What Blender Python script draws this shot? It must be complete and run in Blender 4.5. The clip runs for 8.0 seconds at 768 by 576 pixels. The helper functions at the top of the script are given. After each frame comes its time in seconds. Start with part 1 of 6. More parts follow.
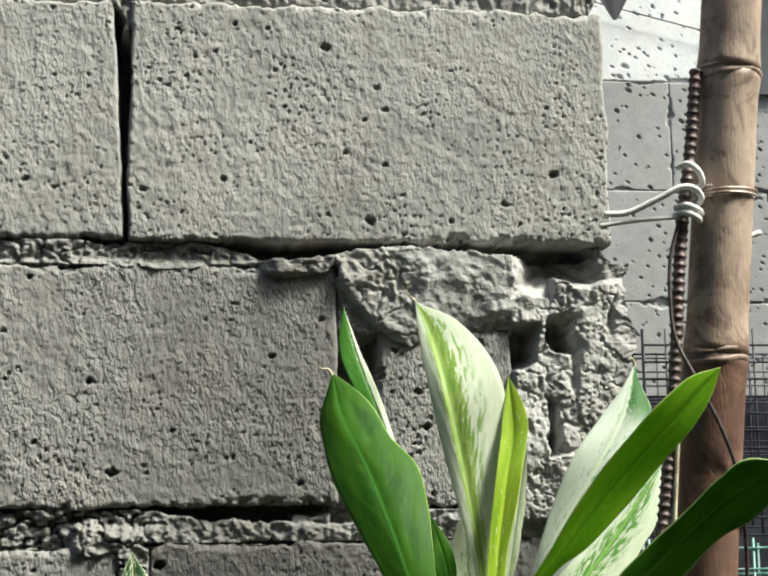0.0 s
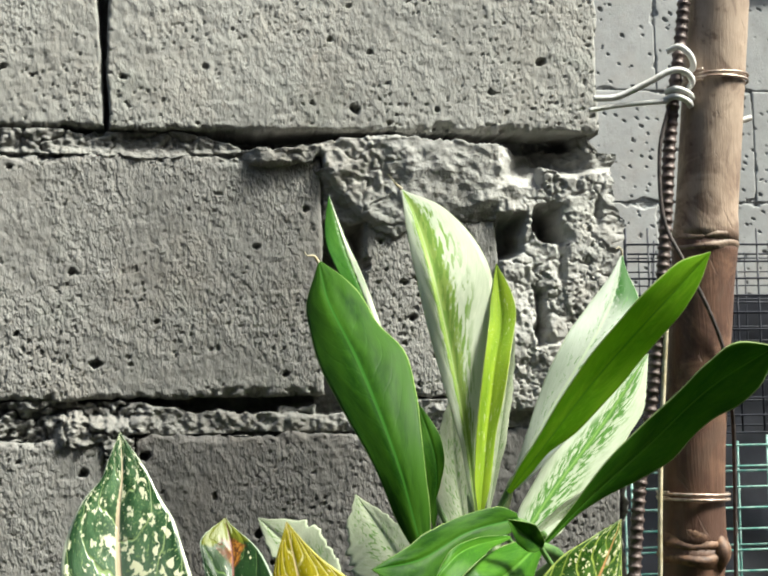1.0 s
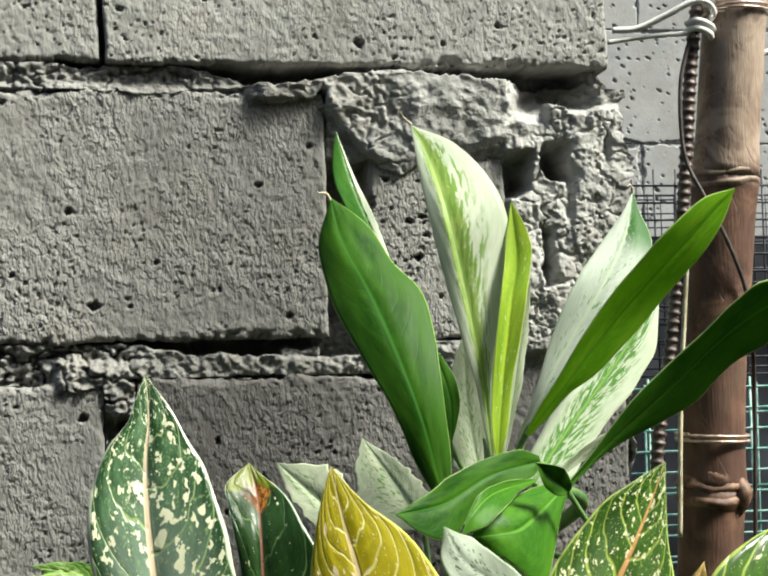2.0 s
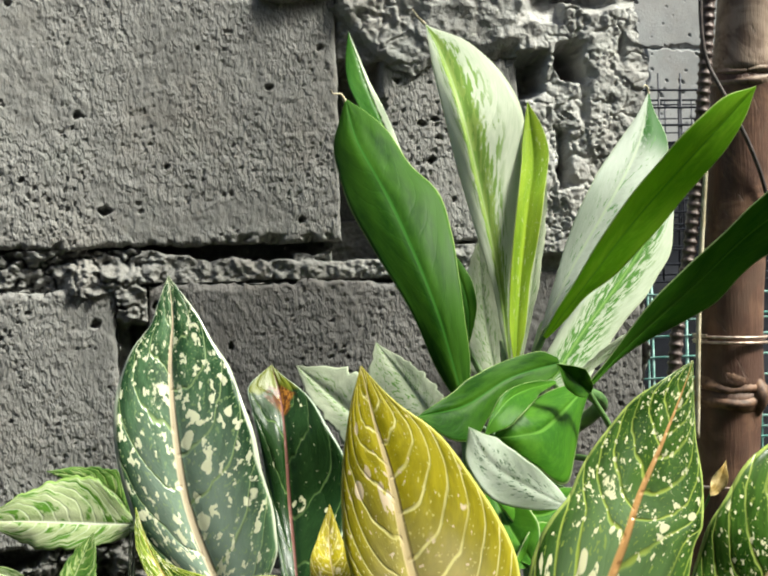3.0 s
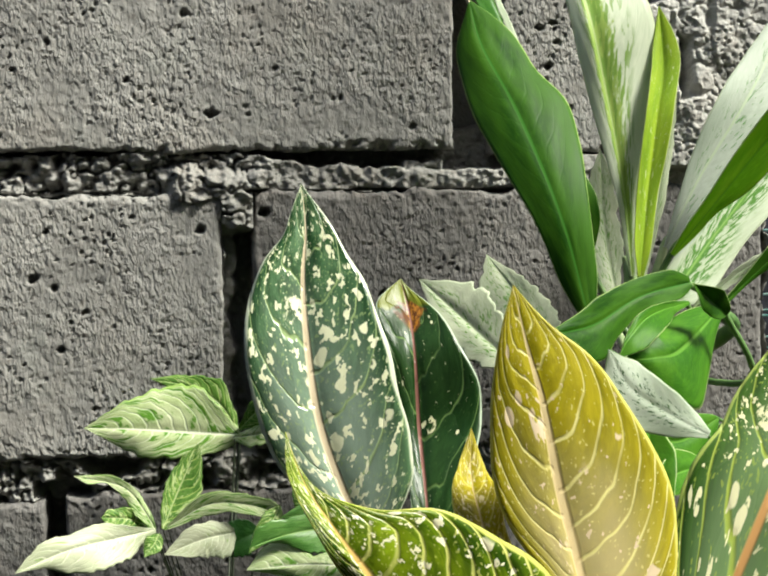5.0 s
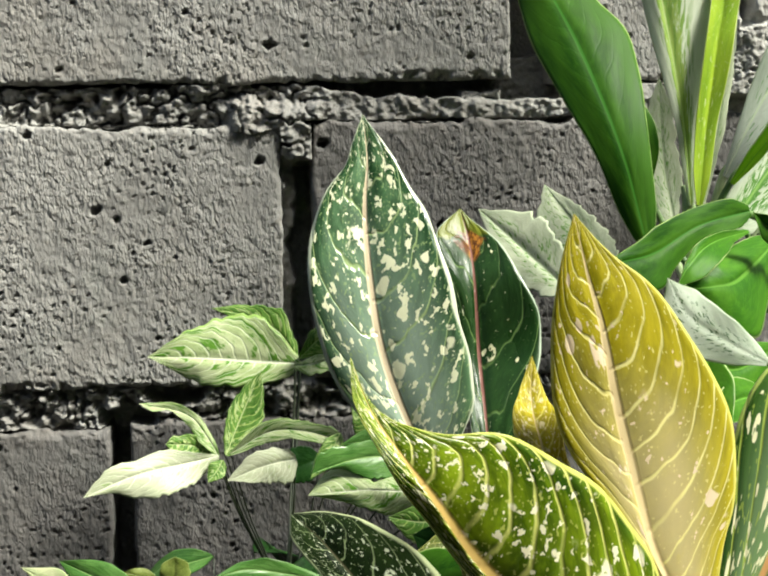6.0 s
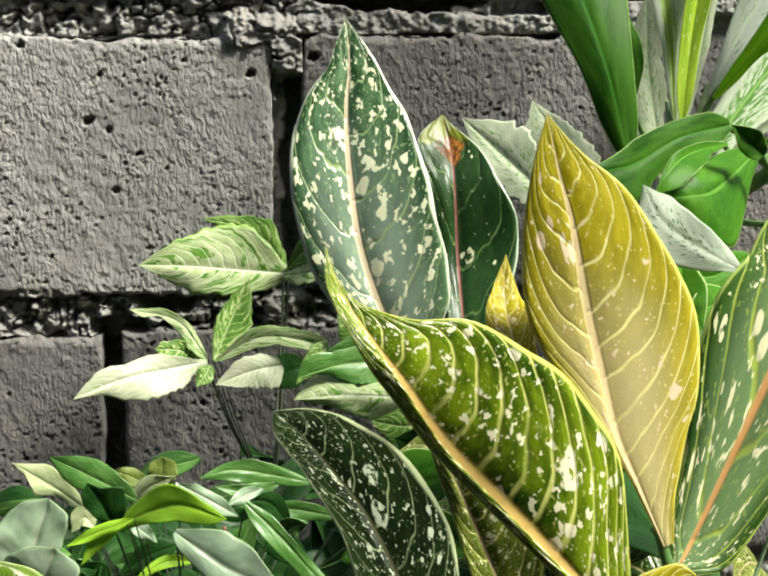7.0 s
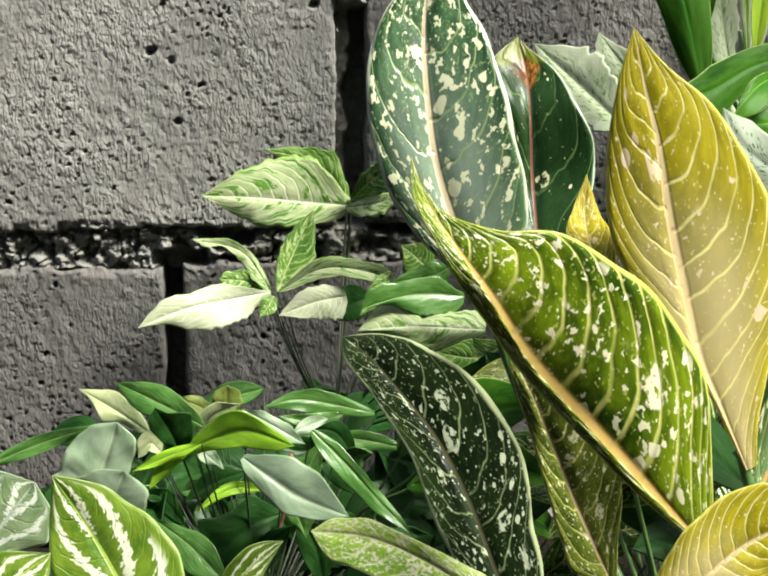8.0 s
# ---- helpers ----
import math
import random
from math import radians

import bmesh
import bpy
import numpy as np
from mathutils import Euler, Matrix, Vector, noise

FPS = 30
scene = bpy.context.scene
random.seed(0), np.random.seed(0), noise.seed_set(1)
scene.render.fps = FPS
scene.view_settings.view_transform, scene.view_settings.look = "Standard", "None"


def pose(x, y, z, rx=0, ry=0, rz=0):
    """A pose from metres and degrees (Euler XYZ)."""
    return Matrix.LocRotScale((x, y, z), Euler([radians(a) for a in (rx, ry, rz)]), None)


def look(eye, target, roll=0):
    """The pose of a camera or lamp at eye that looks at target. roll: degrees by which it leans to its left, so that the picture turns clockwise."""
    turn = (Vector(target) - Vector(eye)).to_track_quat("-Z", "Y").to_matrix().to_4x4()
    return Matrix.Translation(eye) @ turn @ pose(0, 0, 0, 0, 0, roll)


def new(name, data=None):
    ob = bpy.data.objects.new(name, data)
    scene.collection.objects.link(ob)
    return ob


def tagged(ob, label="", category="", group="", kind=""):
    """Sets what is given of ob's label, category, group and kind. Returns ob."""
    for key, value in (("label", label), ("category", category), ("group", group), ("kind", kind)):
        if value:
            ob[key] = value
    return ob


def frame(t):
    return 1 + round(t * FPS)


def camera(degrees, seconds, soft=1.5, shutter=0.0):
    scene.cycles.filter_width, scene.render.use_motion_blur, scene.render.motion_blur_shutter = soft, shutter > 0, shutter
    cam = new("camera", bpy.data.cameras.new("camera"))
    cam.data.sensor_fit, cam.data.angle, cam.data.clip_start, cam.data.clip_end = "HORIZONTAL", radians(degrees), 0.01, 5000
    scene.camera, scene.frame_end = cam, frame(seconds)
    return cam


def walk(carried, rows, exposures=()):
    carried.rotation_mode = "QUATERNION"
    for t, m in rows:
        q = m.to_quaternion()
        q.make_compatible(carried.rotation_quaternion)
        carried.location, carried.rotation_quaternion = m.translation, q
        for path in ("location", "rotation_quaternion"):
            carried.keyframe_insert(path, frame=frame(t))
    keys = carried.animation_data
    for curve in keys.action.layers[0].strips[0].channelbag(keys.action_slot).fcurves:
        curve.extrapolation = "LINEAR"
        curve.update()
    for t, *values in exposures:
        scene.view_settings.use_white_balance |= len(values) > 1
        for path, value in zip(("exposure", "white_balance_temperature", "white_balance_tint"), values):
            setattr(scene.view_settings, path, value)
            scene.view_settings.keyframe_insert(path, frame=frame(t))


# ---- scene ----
cam = camera(29.20, 8.0, 2.2)
PATH = [
    (0, (-0.3581, -1.1970, 0.6708), (-0.0901, 0.7614, 0.9758), -0.87),
    (0.5, (-0.3542, -1.1899, 0.6648), (-0.0872, 0.7746, 0.9279), -1.04),
    (1, (-0.3621, -1.1824, 0.6567), (-0.0653, 0.7870, 0.8393), -1.16),
    (1.5, (-0.3795, -1.1623, 0.6567), (-0.0706, 0.8098, 0.7812), -0.97),
    (1.7, (-0.3854, -1.1557, 0.6567), (-0.0559, 0.8132, 0.7785), -0.98),
    (2.8, (-0.4028, -1.1379, 0.6514), (-0.0330, 0.8276, 0.6642), -1.85),
    (3, (-0.4047, -1.1369, 0.6514), (-0.0534, 0.8319, 0.6363), -1.75),
    (3.5, (-0.4152, -1.1329, 0.6484), (-0.0516, 0.8322, 0.5701), -1.01),
    (4, (-0.4300, -1.1273, 0.6537), (-0.1383, 0.8483, 0.5456), -0.93),
    (4.2, (-0.4332, -1.1254, 0.6546), (-0.1502, 0.8511, 0.5403), -0.61),
    (5.3, (-0.4311, -1.0926, 0.6550), (-0.1863, 0.8845, 0.4792), -0.57),
    (5.5, (-0.4322, -1.0939, 0.6577), (-0.2020, 0.8820, 0.4508), -0.50),
    (6, (-0.4356, -1.1055, 0.6548), (-0.2516, 0.8723, 0.4216), -0.94),
    (6.5, (-0.4329, -1.1159, 0.6482), (-0.2163, 0.8495, 0.3479), -0.10),
    (7, (-0.4285, -1.1253, 0.6430), (-0.2463, 0.8396, 0.3177), -0.19),
    (7.5, (-0.4326, -1.1278, 0.6348), (-0.2709, 0.8357, 0.2906), 0.06),
    (8, (-0.4428, -1.1196, 0.6284), (-0.3191, 0.8382, 0.2390), 0.01),
]
EXPOSURES = [(0.0, 1.12, 6700, 1), (0.5, 1.15, 6700, 1), (1.0, 1.28, 6700, 1), (1.5, 1.26, 6700, 1), (3.0, 1.12, 6700, 1), (4.0, 1.07, 6800, 2), (6.0, 1.22, 6800, 2), (8.0, 1.25, 6800, 2)]
walk(cam, [(t, look(eye, target, roll)) for t, eye, target, roll in PATH], EXPOSURES)

# ---- light ----
world = bpy.data.worlds.new("world")
scene.world = world
world.use_nodes = True
sky = world.node_tree.nodes.new("ShaderNodeTexSky")
sky.sky_type, sky.sun_disc = "NISHITA", False
sky.sun_elevation, sky.sun_rotation = radians(51), radians(118)
sky.air_density, sky.dust_density = 1.0, 4.0
back_node = world.node_tree.nodes["Background"]
world.node_tree.links.new(sky.outputs[0], back_node.inputs[0])
back_node.inputs[1].default_value = 0.078
sun_data = bpy.data.lights.new("sun", "SUN")
sun_data.energy, sun_data.angle, sun_data.color = 4.15, radians(14), (1.0, 0.98, 0.95)
sun = new("sun", sun_data)
sun.matrix_world = look((1.15, -0.62, 2.2), (0.0, 0.0, 0.6))


# ---- node helpers ----
class Net:
    """A small builder for shader nodes."""

    def __init__(self, name):
        self.mat = bpy.data.materials.new(name)
        self.mat.use_nodes = True
        self.tree = self.mat.node_tree
        self.bsdf = self.tree.nodes["Principled BSDF"]
        self.out = self.tree.nodes["Material Output"]

    def put(self, socket, value):
        if isinstance(value, bpy.types.NodeSocket):
            self.tree.links.new(value, socket)
        elif isinstance(value, (tuple, list)) and len(value) == 3 and socket.type == "RGBA":
            socket.default_value = (*value, 1)
        else:
            socket.default_value = value

    def node(self, kind, **inputs):
        n = self.tree.nodes.new(kind)
        for key, value in inputs.items():
            self.put(n.inputs[key.replace("_", " ")], value)
        return n

    def m(self, op, a, b=0.0, c=0.0, clamp=False):
        n = self.tree.nodes.new("ShaderNodeMath")
        n.operation, n.use_clamp = op, clamp
        for i, v in enumerate((a, b, c)):
            self.put(n.inputs[i], v)
        return n.outputs[0]

    def step(self, x, lo, hi, a=0.0, b=1.0):
        n = self.tree.nodes.new("ShaderNodeMapRange")
        n.interpolation_type = "SMOOTHSTEP"
        if lo > hi:
            lo, hi, a, b = hi, lo, b, a
        for i, v in enumerate((x, lo, hi, a, b)):
            self.put(n.inputs[i], v)
        return n.outputs[0]

    def mix(self, fac, a, b):
        n = self.tree.nodes.new("ShaderNodeMix")
        n.data_type = "RGBA"
        self.put(n.inputs[0], fac)
        self.put(n.inputs[6], a)
        self.put(n.inputs[7], b)
        return n.outputs[2]

    def noise(self, vec, scale, detail=3.0, rough=0.55, w=None, distort=0.0):
        n = self.tree.nodes.new("ShaderNodeTexNoise")
        n.noise_dimensions = "4D" if w is not None else "3D"
        self.put(n.inputs["Vector"], vec)
        if w is not None:
            self.put(n.inputs["W"], w)
        for key, v in (("Scale", scale), ("Detail", detail), ("Roughness", rough), ("Distortion", distort)):
            self.put(n.inputs[key], v)
        return n.outputs["Fac"]

    def voronoi(self, vec, scale, feature="F1"):
        n = self.tree.nodes.new("ShaderNodeTexVoronoi")
        n.feature = feature
        self.put(n.inputs["Vector"], vec)
        self.put(n.inputs["Scale"], scale)
        return n.outputs["Distance"]

    def blobs(self, vec, scale, share, w, reach):
        """Scattered rounded spots: about that share of the cells hold one, of uneven size."""
        wob = self.tree.nodes.new("ShaderNodeTexNoise")
        wob.noise_dimensions = "4D"
        self.put(wob.inputs["Vector"], vec)
        self.put(wob.inputs["W"], w)
        self.put(wob.inputs["Scale"], scale * 1.6)
        add = self.tree.nodes.new("ShaderNodeVectorMath")
        add.operation = "MULTIPLY_ADD"
        self.put(add.inputs[0], wob.outputs["Color"])
        add.inputs[1].default_value = (0.55 / scale,) * 3
        self.put(add.inputs[2], vec)
        n = self.tree.nodes.new("ShaderNodeTexVoronoi")
        n.voronoi_dimensions = "4D"
        self.put(n.inputs["Vector"], add.outputs[0])
        self.put(n.inputs["W"], w)
        self.put(n.inputs["Scale"], scale)
        pick = self.sep(n.outputs["Color"])[0]
        size = self.m("MULTIPLY", self.m("SUBTRACT", pick, 1.0 - share), reach / max(share, 0.01), clamp=True)
        return self.step(self.m("SUBTRACT", size, n.outputs["Distance"]), -0.02, 0.05)

    def vec(self, x, y, z=0.0):
        n = self.tree.nodes.new("ShaderNodeCombineXYZ")
        for i, v in enumerate((x, y, z)):
            self.put(n.inputs[i], v)
        return n.outputs[0]

    def sep(self, v):
        n = self.tree.nodes.new("ShaderNodeSeparateXYZ")
        self.put(n.inputs[0], v)
        return n.outputs[0], n.outputs[1], n.outputs[2]

    def place(self):
        return self.tree.nodes.new("ShaderNodeNewGeometry").outputs["Position"]

    def local(self):
        return self.tree.nodes.new("ShaderNodeTexCoord").outputs["Object"]

    def chance(self):
        return self.tree.nodes.new("ShaderNodeObjectInfo").outputs["Random"]

    def bump(self, height, strength, distance):
        n = self.node("ShaderNodeBump", Strength=strength, Distance=distance, Height=height)
        self.put(self.bsdf.inputs["Normal"], n.outputs[0])
        return n.outputs[0]

    def finish(self, colour, rough, metal=0.0, spec=0.5):
        self.put(self.bsdf.inputs["Base Color"], colour)
        self.put(self.bsdf.inputs["Roughness"], rough)
        self.put(self.bsdf.inputs["Metallic"], metal)
        self.put(self.bsdf.inputs["Specular IOR Level"], spec)
        return self.mat


# ---- materials ----
def concrete(name, light, dark, grain=1.0, striate=True, pits=0.0):
    """Cement: sandy grain, soft rounded lumps, stains and pits at real size."""
    n = Net(name)
    p = n.place()
    x, y, z = n.sep(p)
    q = n.vec(n.m("MULTIPLY", n.m("ADD", x, n.m("MULTIPLY", z, 0.05)), 1.6), y, n.m("MULTIPLY", z, 0.72)) if striate else p
    worm = n.noise(q, 300 if striate else 260, 1.0, 0.4, distort=0.1)
    sand = n.noise(p, 1000, 2, 0.6)
    stain = n.noise(p, 7, 4, 0.6)
    blot = n.noise(p, 38, 3, 0.6)
    smooth = n.step(n.noise(p, 14, 3, 0.6), 0.38, 0.60)
    tone = n.m("ADD", n.m("MULTIPLY", stain, 0.6), n.m("MULTIPLY", blot, 0.4))
    colour = n.mix(n.step(tone, 0.35, 0.65), dark, light)
    colour = n.mix(n.m("MULTIPLY", n.step(n.noise(p, 11, 4, 0.65), 0.48, 0.66), 0.28), colour, (light[0] * 0.92, light[1] * 0.84, light[2] * 0.77))
    colour = n.mix(n.m("MULTIPLY", n.step(n.noise(p, 19, 3, 0.6), 0.55, 0.70), 0.35), colour, (dark[0] * 0.95, dark[1] * 1.02, dark[2] * 0.98))
    colour = n.mix(n.m("MULTIPLY", n.step(sand, 0.5, 0.75), 0.3), colour, tuple(min(1, c * 1.4) for c in light))
    colour = n.mix(n.m("MULTIPLY", n.step(n.noise(p, 120, 3, 0.6), 0.58, 0.70), 0.3), colour, (dark[0] * 0.72, dark[1] * 0.62, dark[2] * 0.55))
    amount = n.m("ADD", 0.28, n.m("MULTIPLY", smooth, 0.72))
    gap = n.noise(n.vec(n.m("MULTIPLY", x, 1.6), y, z) if striate else p, 190, 1.0, 0.4)
    shake = n.m("MULTIPLY", n.m("SUBTRACT", worm, 0.5), 0.006)
    grit = n.voronoi(n.vec(n.m("ADD", n.m("MULTIPLY", x, 1.25), shake), y, n.m("ADD", z, shake)), 290, "SMOOTH_F1")
    knobs = n.m("MULTIPLY", n.step(grit, 0.52, 0.12), n.step(n.noise(p, 70, 2, 0.5), 0.38, 0.6, 0.25, 1.0))
    lumps = n.m("ADD", n.m("ADD", n.m("MULTIPLY", n.step(worm, 0.32, 0.62), 0.55), n.m("MULTIPLY", knobs, 0.9)), n.m("MULTIPLY", n.step(gap, 0.30, 0.47), 0.75))
    height = n.m("MULTIPLY", n.m("ADD", lumps, n.m("MULTIPLY", sand, 0.10 if striate else 0.45)), amount)
    if pits:
        hole = n.step(n.voronoi(n.vec(n.m("MULTIPLY", x, 0.8), y, z), 110), 0.14, 0.24)
        some = n.step(n.noise(p, 30, 2), 0.55, 0.5)
        hole = n.m("MAXIMUM", hole, some)
        height = n.m("ADD", height, n.m("MULTIPLY", hole, pits))
    n.bump(height, 0.37 * grain, 0.0022)
    return n.finish(colour, 0.93, spec=0.2)


# block tones drop by course: shade low on the wall put into the colour
dark_shaded_block_mat = concrete("dark_shaded_block", (0.18, 0.173, 0.166), (0.118, 0.114, 0.108))
part_shaded_block_mat = concrete("part_shaded_block", (0.305, 0.298, 0.282), (0.212, 0.207, 0.195), 1.15)
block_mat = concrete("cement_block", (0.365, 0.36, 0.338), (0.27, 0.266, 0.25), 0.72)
broken_mat = concrete("broken_cement", (0.41, 0.405, 0.385), (0.29, 0.285, 0.27), 0.7, False)
mortar_mat = concrete("mortar", (0.315, 0.31, 0.292), (0.19, 0.186, 0.175), 1.0, False)
far_block_mat = concrete("pale_cement_block", (0.36, 0.36, 0.355), (0.27, 0.27, 0.265), 0.35, True, 1.6)
white_block_mat = concrete("white_block", (0.78, 0.79, 0.78), (0.62, 0.63, 0.62), 0.3, True, 1.6)
soil_net = Net("damp_soil")
soil_p = soil_net.place()
soil_net.bump(soil_net.noise(soil_p, 90, 5, 0.7), 1.0, 0.02)
soil_mat = soil_net.finish(soil_net.mix(soil_net.noise(soil_p, 25, 4), (0.018, 0.014, 0.010), (0.045, 0.036, 0.026)), 0.95, spec=0.2)


def bamboo(name, deep, pale):
    n = Net(name)
    p = n.local()
    x, y, z = n.sep(p)
    streak = n.noise(n.vec(n.m("MULTIPLY", x, 9), n.m("MULTIPLY", y, 9), z), 14, 4, 0.6)
    fibre = n.noise(n.vec(n.m("MULTIPLY", x, 14), n.m("MULTIPLY", y, 14), z), 60, 3, 0.6)
    patch = n.noise(p, 22, 5, 0.65, distort=0.9)
    mould = n.noise(n.vec(n.m("MULTIPLY", x, 1.6), n.m("MULTIPLY", y, 1.6), z), 46, 5, 0.7, distort=0.4)
    cut = n.noise(n.vec(n.m("MULTIPLY", n.m("ADD", x, n.m("MULTIPLY", z, 0.45)), 22), n.m("MULTIPLY", y, 10), n.m("MULTIPLY", z, 2)), 16, 1)
    scratch = n.noise(n.vec(n.m("MULTIPLY", x, 30), n.m("MULTIPLY", y, 30), n.m("MULTIPLY", z, 1.5)), 40, 2)
    colour = n.mix(n.step(n.noise(p, 9, 4, 0.65), 0.38, 0.62), deep, pale)
    colour = n.mix(n.m("MULTIPLY", n.step(streak, 0.45, 0.75), 0.35), colour, tuple(c * 1.3 for c in pale))
    colour = n.mix(n.m("MULTIPLY", n.step(patch, 0.50, 0.66), 0.7), colour, tuple(c * 1.35 for c in pale))
    colour = n.mix(n.m("MULTIPLY", n.step(patch, 0.47, 0.36), 0.75), colour, (0.10, 0.058, 0.04))
    colour = n.mix(n.m("MULTIPLY", n.step(mould, 0.56, 0.68), 0.6), colour, (0.11, 0.07, 0.05))
    colour = n.mix(n.m("MULTIPLY", n.step(fibre, 0.50, 0.72), 0.25), colour, (0.13, 0.085, 0.06))
    colour = n.mix(n.m("MULTIPLY", n.step(scratch, 0.66, 0.74), 0.5), colour, (0.07, 0.04, 0.03))
    colour = n.mix(n.m("MULTIPLY", n.step(cut, 0.70, 0.74), 0.6), colour, (0.09, 0.055, 0.04))
    n.bump(n.m("ADD", n.m("MULTIPLY", fibre, 0.5), n.m("ADD", n.m("MULTIPLY", patch, 0.8), n.m("MULTIPLY", n.step(cut, 0.70, 0.74), -0.4))), 0.45, 0.002)
    return n.finish(colour, n.step(patch, 0.3, 0.7, 0.62, 0.45), spec=0.35)


def plain(name, a, b, rough, scale=60.0, metal=0.0, bump=0.3, spec=0.5):
    n = Net(name)
    p = n.place()
    f = n.noise(p, scale, 4, 0.6)
    n.bump(n.noise(p, scale * 6, 3), bump, 0.001)
    return n.finish(n.mix(n.step(f, 0.35, 0.65), a, b), rough, metal, spec)


bamboo_mat = bamboo("weathered_bamboo", (0.165, 0.108, 0.078), (0.36, 0.275, 0.21))
# lower culms: redder bamboo, with the leaves' shade darkened into its colour
red_shaded_bamboo_mat = bamboo("red_brown_shaded_bamboo", (0.065, 0.030, 0.021), (0.17, 0.095, 0.062))
node_mat = plain("bamboo_node_bark", (0.07, 0.035, 0.022), (0.22, 0.12, 0.07), 0.6, 160)
rust_mat = plain("rusty_steel", (0.05, 0.036, 0.032), (0.16, 0.12, 0.11), 0.5, 160, 0.3)
cable_mat = plain("white_cable_sheath", (0.62, 0.60, 0.56), (0.78, 0.77, 0.74), 0.45, 90)
tie_mat = plain("tie_wire", (0.35, 0.25, 0.19), (0.62, 0.52, 0.45), 0.4, 200, 0.6)
vine_mat = plain("dark_twine", (0.02, 0.015, 0.013), (0.07, 0.05, 0.045), 0.6, 150)
black_wire_mat = plain("black_coated_wire", (0.012, 0.013, 0.02), (0.03, 0.032, 0.045), 0.5, 90)
green_wire_mat = plain("green_coated_wire", (0.10, 0.30, 0.25), (0.34, 0.52, 0.46), 0.45, 50)
# colour of the tarpaulins, and of the shade painted behind the cage mesh
tarp_shade_mat = plain("dark_blue_tarp_and_shade", (0.008, 0.009, 0.014), (0.02, 0.022, 0.034), 0.6, 12, 0.0, 0.2)
stalk_mat = plain("green_stalk", (0.05, 0.12, 0.03), (0.12, 0.22, 0.06), 0.45, 60)
pale_stalk_mat = plain("pale_stalk", (0.22, 0.33, 0.13), (0.4, 0.48, 0.26), 0.45, 60)
dark_stalk_mat = plain("dark_stalk", (0.012, 0.02, 0.008), (0.03, 0.04, 0.018), 0.5, 60)
stick_mat = plain("pale_split_stick", (0.5, 0.42, 0.26), (0.7, 0.63, 0.46), 0.6, 120)
dry_mat = plain("dry_yellow_leaf", (0.45, 0.30, 0.08), (0.75, 0.58, 0.28), 0.6, 120)


